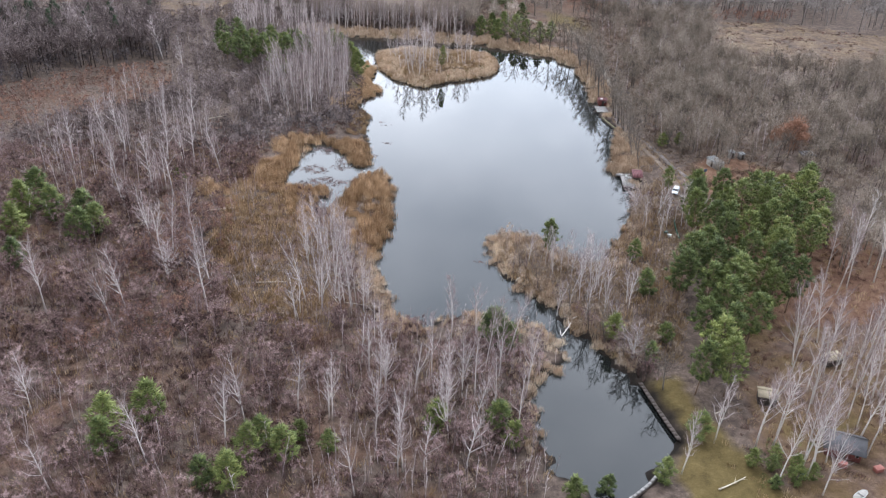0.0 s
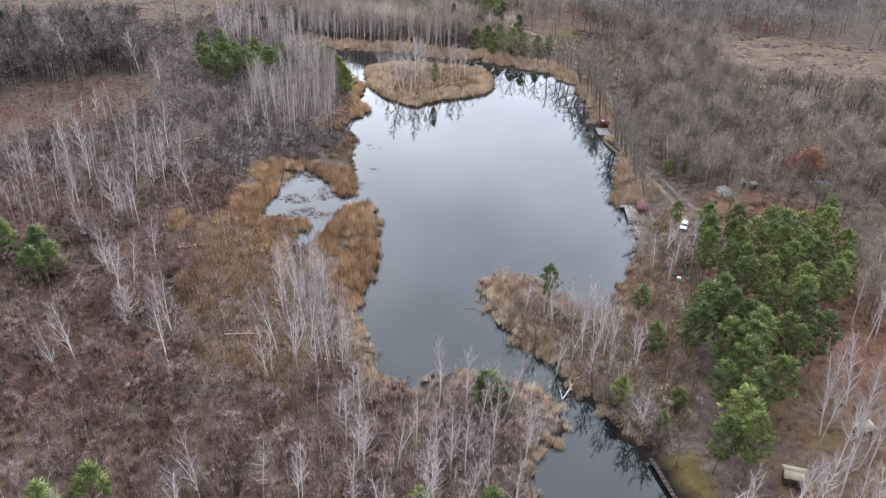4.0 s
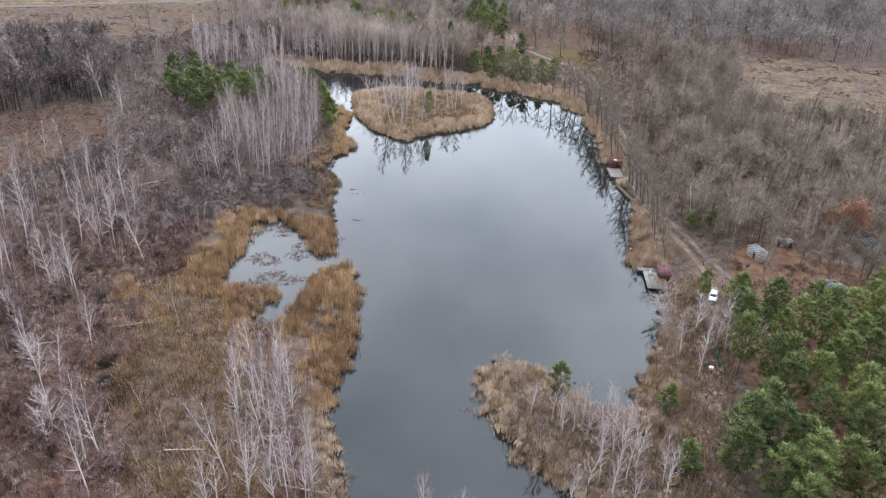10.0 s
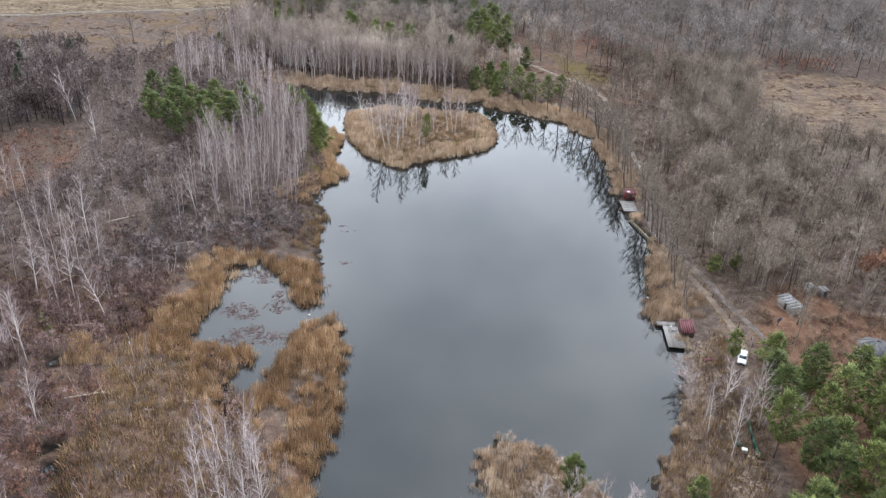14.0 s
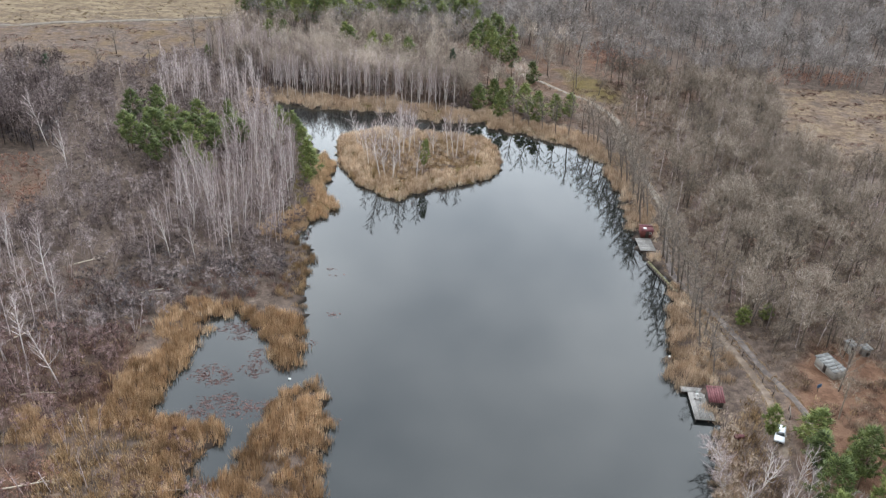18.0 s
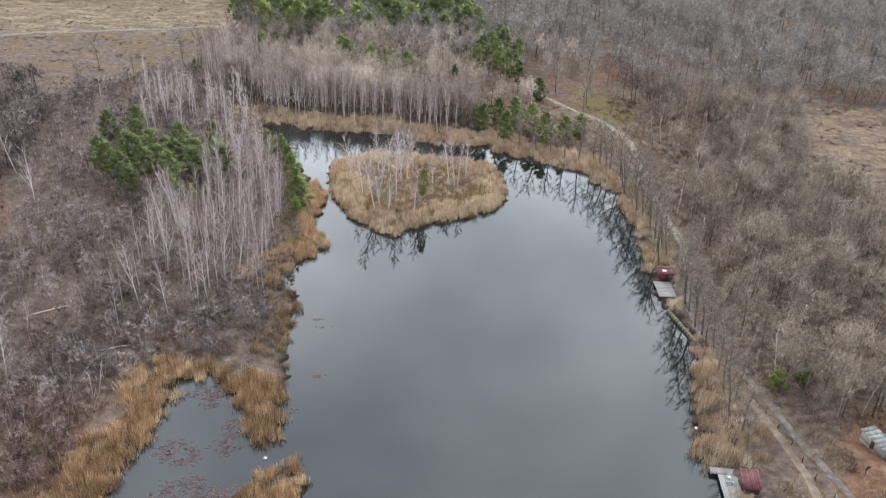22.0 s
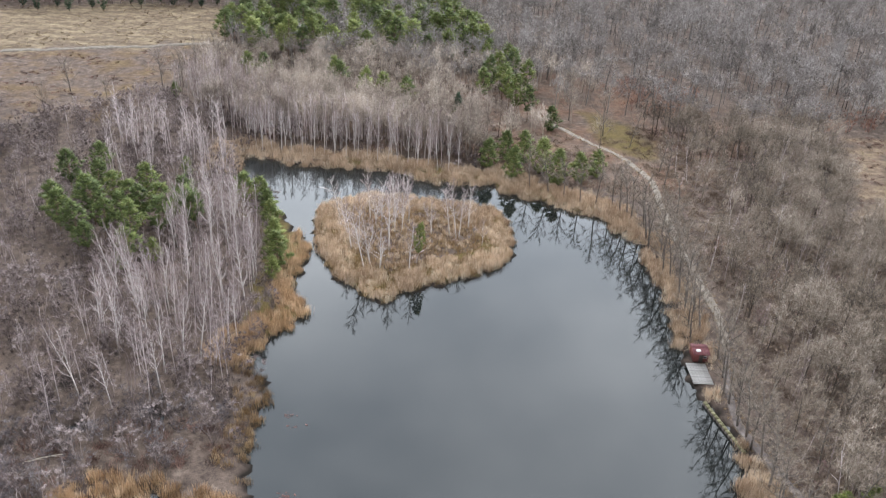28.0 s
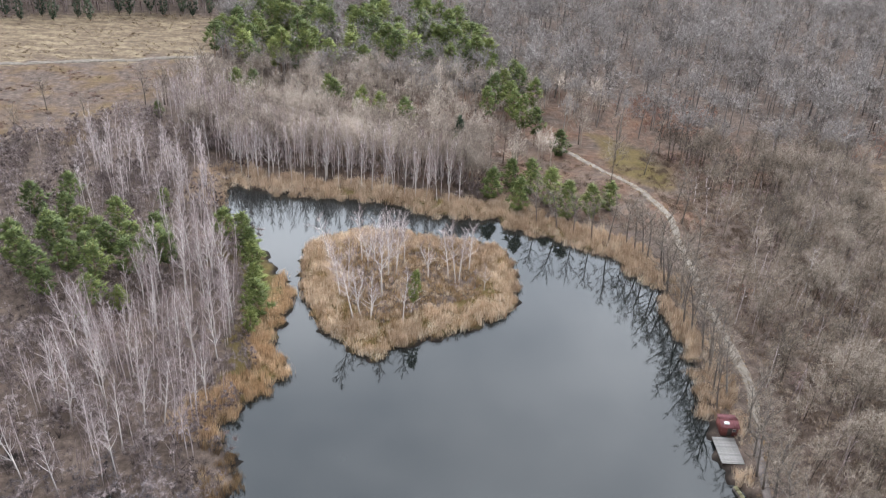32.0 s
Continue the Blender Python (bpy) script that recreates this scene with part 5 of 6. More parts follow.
wood("dead_grass", "olive withered sedge between the island reeds", SEDGES, ISLAND, 0.8, (0.9, 1.7), M_SEDGE, None, 0.22)
wood("thicket", "low leafless willow scrub on the island", SHRUBS, [(0, 320), (14, 310), (34, 322), (36, 340), (6, 346)], 0.03, (0.35, 0.7), M_BIRCH_TWIG, None, 0.2)
reed_bed("reed_bed", "tall ochre reeds round the marshy bay", [(-54, 203), (-46, 234), (-34, 247), (-20, 247), (-7, 242), (-3, 222), (-12, 226), (-20, 206)], 7.5, 1.15, mat=M_GOLDREED)
reed_bed("reed_bed", "thin grey-brown reeds along the western bank", [(-16, 246), (-4, 246), (-4, 284), (-18, 284)], 4.5, 0.7, (0.5, 0.9), mat=M_SEDGE)
reed_bed("reed_bed", "ochre reeds on the spit beside the bay", [(-30, 213), (-24, 184), (-16, 176), (-6, 168), (4, 172), (4, 224), (-12, 224)], 8, 1.15, mat=M_GOLDREED)
reed_bed("reed_bed", "ochre reeds on a low point of the western shore", [(-24, 272), (-1, 282), (0, 304), (-4, 330), (-10, 334), (-12, 304), (-24, 290)], 7, 1.15, mat=M_GOLDREED, low=0.1)
reed_bed("reed_bed", "belt of ochre reeds along the northern shore", [(-40, 366), (-42, 396), (20, 386), (60, 372), (82, 352), (72, 338), (20, 360)], 9.5, 1.15)
reed_bed("reed_bed", "narrow belt of ochre reeds on the eastern shore", [(70, 284), (84, 284), (86, 350), (70, 350)], 5.5, 0.95, keep=dry_dock)
reed_bed("reed_bed", "ochre reeds beside the wooden jetty", [(62, 219), (80, 221), (82, 240), (78, 262), (70, 250)], 12, 0.95, keep=dry_dock)
reed_bed("reed_bed", "ochre reeds on the wooded point", [(22, 150), (22, 186), (34, 184), (36, 166), (36, 146)], 6, 1.0, (0.6, 1.0))
reed_bed("reed_bed", "short pale reeds fringing the eastern bank", [(36, 142), (36, 182), (50, 176), (68, 214), (72, 214), (70, 190), (58, 160), (52, 128), (46, 124)], 6.5, 1.0, (0.5, 0.95), low=-0.2)
reed_bed("reed_bed", "withered reeds along the muddy channel", [(18, 90), (36, 126), (36, 142), (8, 148), (6, 138), (24, 132), (22, 100)], 6, 0.9, (0.5, 0.9))
reed_bed("reed_bed", "withered reeds along the western bank", [(-8, 168), (-10, 140), (8, 134), (8, 146), (2, 176)], 6, 0.9, (0.5, 0.9))
reed_bed("sedge_meadow", "brown withered sedge on boggy ground", SEDGE, 400, 1.2, (0.8, 1.8), SEDGES, M_SEDGE)
reed_bed("field_grass", "pale dry tussocks on the felled field", [(140, 345), (150, 324), (207, 326), (300, 304), (310, 370), (243, 384), (206, 409), (164, 412)], 400, 0.055, (0.8, 1.15), TUSSOCKS, M_DRYGRASS)
reed_bed("field_grass", "pale dry tussocks on the wide field", [(-200, 385), (-103, 398), (-77, 398), (-66, 432), (-60, 496), (-74, 560), (-200, 540)], 400, 0.1, (0.8, 1.15), TUSSOCKS, M_DRYGRASS,
         keep=lambda x, y: (y > 475 + 0.28 * (x + 134)) | (veg.uniform(0, 1, len(x)) < 0.15))


def verge(line, width, label, density=1.6):
    """Grass tufts along both edges and the middle of a track."""
    p = np.array(line)
    n = int(len(p) * density * 2)
    k = veg.integers(0, len(p) - 1, n)
    q = p[k] + (p[k + 1] - p[k]) * veg.uniform(0, 1, (n, 1))
    t = unit(p[k + 1] - p[k])
    o = np.where(veg.uniform(0, 1, n) < 0.85, np.sign(veg.normal(0, 1, n)) * width * veg.normal(0.56, 0.1, n), veg.normal(0, 0.06, n) * width)
    x, y = q[:, 0] + t[:, 1] * o, q[:, 1] - t[:, 0] * o
    V, F, T = scatter(SEDGES, x, y, height(x, y), veg.uniform(0.25, 0.7, n), veg, 0.2, 0.1)
    stuff("dead_grass", V, F, M_SEDGE, label, "grass", T)


verge(smooth(TRACK, False, 12), 1.8, "withered grass along the woodland track")
verge(smooth(SIDE_TRACK, False, 10), 1.7, "withered grass along the side track", 2.0)

# ---- jetties, boathouses and the bank wall ----
def planks(parent, x0, x1, y0, y1, z, step=0.22, along_x=True, mat=None):
    """A deck of single boards."""
    a0, a1 = (y0, y1) if along_x else (x0, x1)
    n = int((a1 - a0) / step)
    w = (a1 - a0) / n
    sh = Shape()
    L = (x1 - x0) if along_x else (y1 - y0)
    sh.box(-L / 2, L / 2, -w / 2 + 0.012, w / 2 - 0.012, -0.025, 0.025) if along_x else sh.box(-w / 2 + 0.012, w / 2 - 0.012, -L / 2, L / 2, -0.025, 0.025)
    me = raw_mesh("plank", *sh.arrays(), mat or M_WOOD)
    for k in range(n):
        c = a0 + w * (k + 0.5)
        ob = new("plank", me)
        ob.parent = parent
        jog = 0.04 * math.sin(k * 2.3)
        ob.matrix_basis = pose((x0 + x1) / 2 + jog, c, z + 0.008 * math.sin(k * 1.7)) if along_x else pose(c, (y0 + y1) / 2 + jog, z + 0.008 * math.sin(k * 1.7))


def posts(parent, places, z0, z1, r=0.09, mat=None, name="post"):
    sh = Shape().tube([(0, 0, z0), (0, 0, (z0 + z1) / 2), (0, 0, z1)], [r, r * 0.96, r * 0.92], 8)
    me = raw_mesh(name, *sh.arrays(), mat or M_DARKWOOD)
    for x, y in places:
        ob = new(name, me)
        ob.parent = parent
        ob.matrix_basis = pose(x, y, 0)


def hut(name, label, at, w, d, wall_h, rise, roof_mat, wall_mat, over=0.3, ridge_x=True, door=True, base=0.0, ribs=True):
    """A small gabled hut: floor, walls, gables, roof panels, ridge, door and window."""
    ob = thing(name, label, "hut", at=at)
    z0, z1, t = base, base + wall_h, 0.08
    hw, hd = w / 2, d / 2
    part("floor", Shape().box(-hw, hw, -hd, hd, z0 - 0.12, z0), M_DARKWOOD, ob)
    for x0, x1, y0, y1 in ((-hw, hw, -hd, -hd + t), (-hw, hw, hd - t, hd), (-hw, -hw + t, -hd + t, hd - t), (hw - t, hw, -hd + t, hd - t)):
        part("wall", Shape().box(x0, x1, y0, y1, z0, z1), wall_mat, ob)
    R = Matrix.Identity(4) if ridge_x else pose(0, 0, 0, 0, 0, 90)
    a, b = (hw, hd) if ridge_x else (hd, hw)
    for s in (-1, 1):
        tri = Shape().hull([(s * a - s * t, -b, z1), (s * a - s * t, b, z1), (s * a - s * t, 0, z1 + rise)], [(s * a, -b, z1), (s * a, b, z1), (s * a, 0, z1 + rise)])
        part("gable", tri.turned(R), wall_mat, ob)
        A, B = a + over, b + over
        drop = rise * over / b
        pan = Shape().hull([(-A, s * B, z1 - drop + 0.02), (A, s * B, z1 - drop + 0.02), (A, 0, z1 + rise + 0.02), (-A, 0, z1 + rise + 0.02)],
                           [(-A, s * B, z1 - drop + 0.1), (A, s * B, z1 - drop + 0.1), (A, 0, z1 + rise + 0.1), (-A, 0, z1 + rise + 0.1)])
        roof = part("roof_panel", pan.turned(R), roof_mat, ob)
        if ribs:
            n = int(2 * A / 0.45)
            for k in range(n + 1):
                x = -A + 0.03 + (2 * A - 0.06) * k / n
                rib = Shape().hull([(x - 0.025, s * B, z1 - drop + 0.1), (x + 0.025, s * B, z1 - drop + 0.1), (x + 0.025, 0, z1 + rise + 0.1), (x - 0.025, 0, z1 + rise + 0.1)],
                                   [(x - 0.02, s * B, z1 - drop + 0.14), (x + 0.02, s * B, z1 - drop + 0.14), (x + 0.02, 0, z1 + rise + 0.14), (x - 0.02, 0, z1 + rise + 0.14)])
                part("rib", rib.turned(R), roof_mat, roof)
    part("ridge_cap", Shape().tube([(-a - over, 0, z1 + rise + 0.1), (a + over, 0, z1 + rise + 0.1)], [0.09, 0.09], 6).turned(R), roof_mat, ob)
    if door:
        leaf = part("door", Shape().box(-0.42, 0.42, -hd - 0.04, -hd - 0.003, z0 + 0.02, z0 + 1.9), M_DARKWOOD, ob, "dark plank door")
        part("handle", Shape().box(0.28, 0.34, -hd - 0.09, -hd - 0.04, z0 + 0.95, z0 + 1.1), M_GREYROOF, leaf)
        win = part("window", Shape().box(hw - 0.95, hw - 0.35, -hd - 0.04, -hd - 0.003, z0 + 1.0, z0 + 1.55), M_WHITE, ob, "small white window frame")
        part("pane", Shape().box(hw - 0.9, hw - 0.4, -hd - 0.055, -hd - 0.042, z0 + 1.05, z0 + 1.5), M_GLASS, win)
    return ob


def jetty_a():
    ob = thing("jetty", "grey weathered plank jetty on dark posts over the lake", "jetty", at=pose(69.7, 214.6, 0, 0, 0, -7.5))
    part("frame", Shape().box(-1.8, 1.8, -4.4, -4.2, 0.42, 0.62).box(-1.8, -1.6, -4.2, 3.4, 0.42, 0.62).box(1.6, 1.8, -4.2, 4.9, 0.42, 0.62).box(-2.9, 1.6, 4.7, 4.9, 0.42, 0.62), M_DARKWOOD, ob)
    planks(ob, -1.85, 1.85, -4.45, 3.4, 0.66, 0.24, False)
    planks(ob, -3.0, 3.4, 3.42, 5.0, 0.66, 0.24, False)
    posts(ob, [(-1.7, -4.3), (-1.7, -2), (-1.7, 1), (-1.7, 3.3), (-2.8, 4.8), (-1, 4.8), (1.7, -4.3), (1.7, -2)], -1.6, 0.62)
    part("bench", Shape().box(-0.9, 0.2, 1.2, 1.6, 1.08, 1.13).box(-0.85, -0.78, 1.25, 1.55, 0.69, 1.08).box(0.08, 0.15, 1.25, 1.55, 0.69, 1.08), M_WOOD, ob, "small plank bench")
    for k, (x, y, mat, lab) in enumerate(((70.0, 216.0, M_WHITE, "white plastic bucket on the jetty"), (69.8, 217.2, M_WHITE, "white plastic chair on the jetty"))):
        b = thing("bucket" if k == 0 else "garden_chair", lab, "bucket" if k == 0 else "chair", at=pose(x, y, 0.69))
        if k == 0:
            part("body", Shape().tube([(0, 0, 0), (0, 0, 0.2), (0, 0, 0.42)], [0.17, 0.2, 0.23], 10), mat, b)
            part("handle", Shape().tube([(-0.23, 0, 0.4), (0, 0, 0.6), (0.23, 0, 0.4)], [0.012] * 3, 4), M_GREYROOF, b)
        else:
            part("seat", Shape().box(-0.25, 0.25, -0.25, 0.25, 0.4, 0.45), mat, b, bevel=0.02)
            part("backrest", Shape().box(-0.25, 0.25, 0.22, 0.27, 0.45, 0.9), mat, b, bevel=0.02)
            for sx in (-0.22, 0.22):
                for sy in (-0.22, 0.22):
                    part("leg", Shape().box(sx - 0.02, sx + 0.02, sy - 0.02, sy + 0.02, 0, 0.4), mat, b)


def jetty_b():
    ob = thing("jetty", "short grey plank jetty below the red hut", "jetty", at=pose(76.1, 277.0, 0, 0, 0, -3))
    part("frame", Shape().box(-1.9, 2.0, -3.3, -3.1, 0.4, 0.6).box(-1.9, -1.7, -3.1, 3.2, 0.4, 0.6).box(1.8, 2.0, -3.1, 3.2, 0.4, 0.6), M_DARKWOOD, ob)
    planks(ob, -1.95, 2.05, -3.35, 3.3, 0.64, 0.24)
    posts(ob, [(-1.8, -3.2), (-1.8, 0), (-1.8, 3), (1.9, -3.2), (0, -3.2)], -1.6, 0.6)
    h = hut("boathouse", "red-brown boathouse with a white board on its roof", pose(77.5, 282.3, 0, 0, 0, -4), 2.9, 3.4, 1.9, 0.4, M_REDROOF, M_REDWALL, 0.22, True, True, 0.72)
    part("board", Shape().hull([(-1.0, -1.2, 2.89), (-0.1, -1.2, 2.89), (-0.1, -0.6, 3.03), (-1.0, -0.6, 3.03)], [(-1.0, -1.2, 2.95), (-0.1, -1.2, 2.95), (-0.1, -0.6, 3.09), (-1.0, -0.6, 3.09)]), M_WHITE, h, "white painted board")


jetty_a()
jetty_b()


def bank_wall(name, label, line, top, depth, width, mat, step=1.0):
    """A bank edging of upright boards with a rail on top."""
    ob = thing(name, label, "bank wall")
    p = smooth(line, False, 8)
    seg = np.linalg.norm(np.diff(p, axis=0), axis=1)
    s = np.concatenate([[0], np.cumsum(seg)])
    n = int(s[-1] / step)
    me = raw_mesh("board", *Shape().box(-step / 2 + 0.01, step / 2 - 0.01, -0.06, 0.06, depth, top).arrays(), M_DARKWOOD)
    cap = raw_mesh("cap_plank", *Shape().box(-step / 2 + 0.01, step / 2 - 0.01, -width / 2, width / 2, 0, 0.08).arrays(), mat)
    for k in range(n):
        u = (k + 0.5) * step
        x, y = np.interp(u, s, p[:, 0]), np.interp(u, s, p[:, 1])
        x2, y2 = np.interp(u + 0.3, s, p[:, 0]), np.interp(u + 0.3, s, p[:, 1])
        a = math.degrees(math.atan2(y2 - y, x2 - x))
        for m, z, off in ((me, 0, 0), (cap, top, 0.3)):
            b = new(m.name.split(".")[0], m)
            b.parent = ob
            b.matrix_basis = pose(x, y, z + 0.01 * math.sin(k * 2.1), 0, 0, a) @ pose(0, -off if name == "quay" else off, 0)


bank_wall("quay", "dark plank quay along the inlet", [(48.0, 121), (49.2, 113), (50.6, 105)], 0.75, -1.2, 0.8, M_DARKWOOD)
bank_wall("bank_edging", "stone edging at the end of the inlet", [(38, 91.5), (43, 95.5), (47.5, 101)], 0.6, -1.2, 0.5, M_WOOD)
bank_wall("bank_edging", "mossy board edging below the track", [(74.2, 268.5), (75.4, 262.5), (77.2, 254)], 0.5, -1.2, 0.7, M_MOSS)


# ---- sheds and shelters east of the lake ----
def ground_pose(x, y, turn=0.0, z=0.0):
    return pose(x, y, level(x, y) + z, 0, 0, turn)


def lean_to(name, label, at, w, d, h0, h1, roof_mat, wall_mat, panels=5):
    """A shed with a single sloping roof of sheets."""
    ob = thing(name, label, "shed", at=at)
    hw, hd, t = w / 2, d / 2, 0.08
    part("floor", Shape().box(-hw, hw, -hd, hd, -0.3, 0.05), M_STONE, ob)
    part("wall", Shape().box(-hw, hw, -hd, -hd + t, 0.05, h0), wall_mat, ob)
    part("wall", Shape().box(-hw, hw, hd - t, hd, 0.05, h1), wall_mat, ob)
    for s in (-1, 1):
        x0, x1 = (-hw, -hw + t) if s < 0 else (hw - t, hw)
        part("wall", Shape().hull([(x0, -hd + t, 0.05), (x1, -hd + t, 0.05), (x1, hd - t, 0.05), (x0, hd - t, 0.05)], [(x0, -hd + t, h0), (x1, -hd + t, h0), (x1, hd - t, h1), (x0, hd - t, h1)]), wall_mat, ob)
    part("door", Shape().box(-0.4, 0.4, -hd - 0.04, -hd - 0.003, 0.05, min(1.85, h0 - 0.05)), M_DARKWOOD, ob)
    pw = (w + 0.5) / panels
    for k in range(panels):
        x0, x1 = -hw - 0.25 + k * pw, -hw - 0.25 + (k + 1) * pw - 0.03
        lift = 0.008 * (k % 2)
        sheet = Shape().hull([(x0, -hd - 0.3, h0 + 0.01 + lift), (x1, -hd - 0.3, h0 + 0.01 + lift), (x1, hd + 0.3, h1 + 0.03 + lift), (x0, hd + 0.3, h1 + 0.03 + lift)],
                             [(x0, -hd - 0.3, h0 + 0.06 + lift), (x1, -hd - 0.3, h0 + 0.06 + lift), (x1, hd + 0.3, h1 + 0.08 + lift), (x0, hd + 0.3, h1 + 0.08 + lift)])
        part("roof_sheet", sheet, roof_mat, ob)
    return ob


# walls coloured dark to stand in for the shadowed gap under the roof
boathouse = lean_to("boathouse", "boathouse with shade-dark walls under a sloping crimson sheet roof beside the jetty", pose(72.3, 215.0, 0.72, 0, 0, -6), 2.6, 3.0, 1.5, 2.5, M_REDROOF, M_DARKWOOD, 7)
posts(boathouse, [(1.2, -1.4), (1.2, 1.4), (0.1, -1.4)], -1.9, -0.32)
lean_to("shed", "low shed with a pale corrugated roof on leaf litter", ground_pose(98.9, 224.2, -77), 5.6, 2.4, 1.9, 2.2, M_PALEROOF, M_STONE, 6)
lean_to("outhouse", "small pale outhouse under bare trees", ground_pose(106.4, 230.8, 16), 1.5, 1.5, 2.0, 2.25, M_PALEROOF, M_STONE, 2)
lean_to("outhouse", "narrow pale shed beside the small outhouse", ground_pose(109.2, 229.8, 18), 1.6, 1.4, 1.7, 1.9, M_PALEROOF, M_WOOD, 2)
lean_to("shed", "shed with a pale end wall below rusty oaks", ground_pose(129.5, 228.5, 8), 4.2, 3.0, 2.1, 2.6, M_GREYROOF, M_BEIGE, 4)
lean_to("shed", "low shed with a beige sheet roof among birches", ground_pose(87.8, 126.2, 14), 3.4, 1.8, 1.7, 2.0, M_BEIGE, M_DARKWOOD, 4)
hut("cabin", "small cabin with a beige roof and dark walls", ground_pose(69.6, 114.6, -18, 0.25), 3.2, 2.6, 1.9, 0.45, M_BEIGE, M_DARKWOOD, 0.35, True, True, 0.0, False)
hut("cabin", "dark grey-roofed cabin with red walls in the birch wood", ground_pose(77.5, 101.6, -24, 0.25), 5.6, 4.4, 2.2, 1.3, M_GREYROOF, M_REDWALL, 0.6, True, True, 0.0, False)


def pavilion(x, y):
    """An eight-sided open shelter."""
    ob = thing("pavilion", "open eight-sided pavilion with a grey felt roof", "pavilion", at=ground_pose(x, y))
    ring = lambda r, z, n=8: [(r * math.cos(k * 2 * math.pi / n), r * math.sin(k * 2 * math.pi / n), z) for k in range(n)]
    part("floor", Shape().hull(ring(3.3, -0.3), ring(3.3, 0.1)), M_STONE, ob)
    for px_, py_, _ in ring(3.0, 0):
        part("post", Shape().box(px_ - 0.08, px_ + 0.08, py_ - 0.08, py_ + 0.08, 0.1, 2.4), M_DARKWOOD, ob)
    low, high = ring(3.7, 2.3), ring(0.35, 3.7)
    for k in range(8):
        a, b, c, d = low[k], low[(k + 1) % 8], high[(k + 1) % 8], high[k]
        up = lambda v: (v[0], v[1], v[2] + 0.09)
        part("roof_panel", Shape().hull([a, b, c, d], [up(a), up(b), up(c), up(d)]), M_GREYROOF, ob)
        part("hip_strip", Shape().tube([up(a), up(d)], [0.06, 0.06], 5), M_PALEROOF, ob)
    part("finial", Shape().tube([(0, 0, 3.6), (0, 0, 3.9), (0, 0, 4.2)], [0.36, 0.2, 0.05], 8), M_GREYROOF, ob)
    part("table", Shape().box(-0.8, 0.8, -0.4, 0.4, 0.7, 0.76).box(-0.06, 0.06, -0.06, 0.06, 0.1, 0.7), M_WOOD, ob)


pavilion(109.2, 206.8)


# ---- the car ----
def car(at):
    ob = thing("car", "silver estate car parked on the sandy track", "car", at=at)
    prof = [(-2.15, 0.35), (-2.2, 0.75), (-2.1, 0.98), (-1.95, 1.05), (0.75, 1.0), (1.7, 0.92), (2.12, 0.78), (2.2, 0.55), (2.15, 0.35)]
    def section(profile, w0, w1):
        sh = Shape()
        L = [(x, -w0 if z < 0.8 else -w1, z) for x, z in profile]
        return sh.hull(L, [(x, -y, z) for x, y, z in L])
    part("body", section(prof, 0.86, 0.82), M_CARPAINT, ob, bevel=0.05)
    cab = [(-2.0, 1.04), (-1.75, 1.42), (-1.2, 1.5), (-0.1, 1.47), (0.25, 1.38), (0.95, 1.0)]
    part("cabin", Shape().hull([(x, -0.8 + 0.18 * (z - 1.0), z) for x, z in cab], [(x, 0.8 - 0.18 * (z - 1.0), z) for x, z in cab]), M_CARPAINT, ob, bevel=0.04)
    pane = lambda q, dx, dz: Shape().hull([(x, y, z) for x, y, z in q], [(x + dx, y, z + dz) for x, y, z in q])
    part("windscreen", pane([(0.3, -0.62, 1.375), (0.3, 0.62, 1.375), (0.88, 0.68, 1.06), (0.88, -0.68, 1.06)], 0.02, 0.03), M_GLASS, ob, "dark windscreen")
    part("rear_window", pane([(-1.78, -0.6, 1.4), (-1.97, -0.68, 1.1), (-1.97, 0.68, 1.1), (-1.78, 0.6, 1.4)], -0.03, 0.015), M_GLASS, ob)
    for s in (-1, 1):
        part("side_window", Shape().box(-1.6, 0.25, s * 0.725 - 0.03, s * 0.725 + 0.03, 1.12, 1.38), M_GLASS, ob)
        part("mirror", Shape().box(0.55, 0.75, s * 0.95 - 0.09, s * 0.95 + 0.09, 0.98, 1.1), M_CARPAINT, ob, bevel=0.03)
        part("headlight", Shape().box(2.02, 2.17, s * 0.62 - 0.17, s * 0.62 + 0.17, 0.62, 0.77), M_LAMP, ob, bevel=0.02)
        part("tail_light", Shape().box(-2.22, -2.12, s * 0.7 - 0.1, s * 0.7 + 0.1, 0.7, 0.95), M_ORANGE, ob)
        part("roof_rail", Shape().tube([(-1.6, s * 0.6, 1.5), (-0.8, s * 0.62, 1.55), (0.0, s * 0.6, 1.5)], [0.02] * 3, 5), M_RUBBER, ob)
        for x in (-1.35, 1.38):
            wheel = part("wheel", Shape().tube([(x, s * 0.66, 0.33), (x, s * 0.87, 0.33)], [0.33, 0.33], 14), M_RUBBER, ob)
            part("rim", Shape().tube([(x, s * 0.87, 0.33), (x, s * 0.885, 0.33)], [0.2, 0.18], 10), M_PALEROOF, wheel)
    part("bumper", Shape().box(2.1, 2.26, -0.8, 0.8, 0.35, 0.52), M_RUBBER, ob, bevel=0.03)
    part("grille", Shape().box(2.16, 2.21, -0.4, 0.4, 0.56, 0.7), M_RUBBER, ob)


car(pose(80.7, 205.1, level(80.7, 205.1) + 0.16, 0, 0, -116.6))


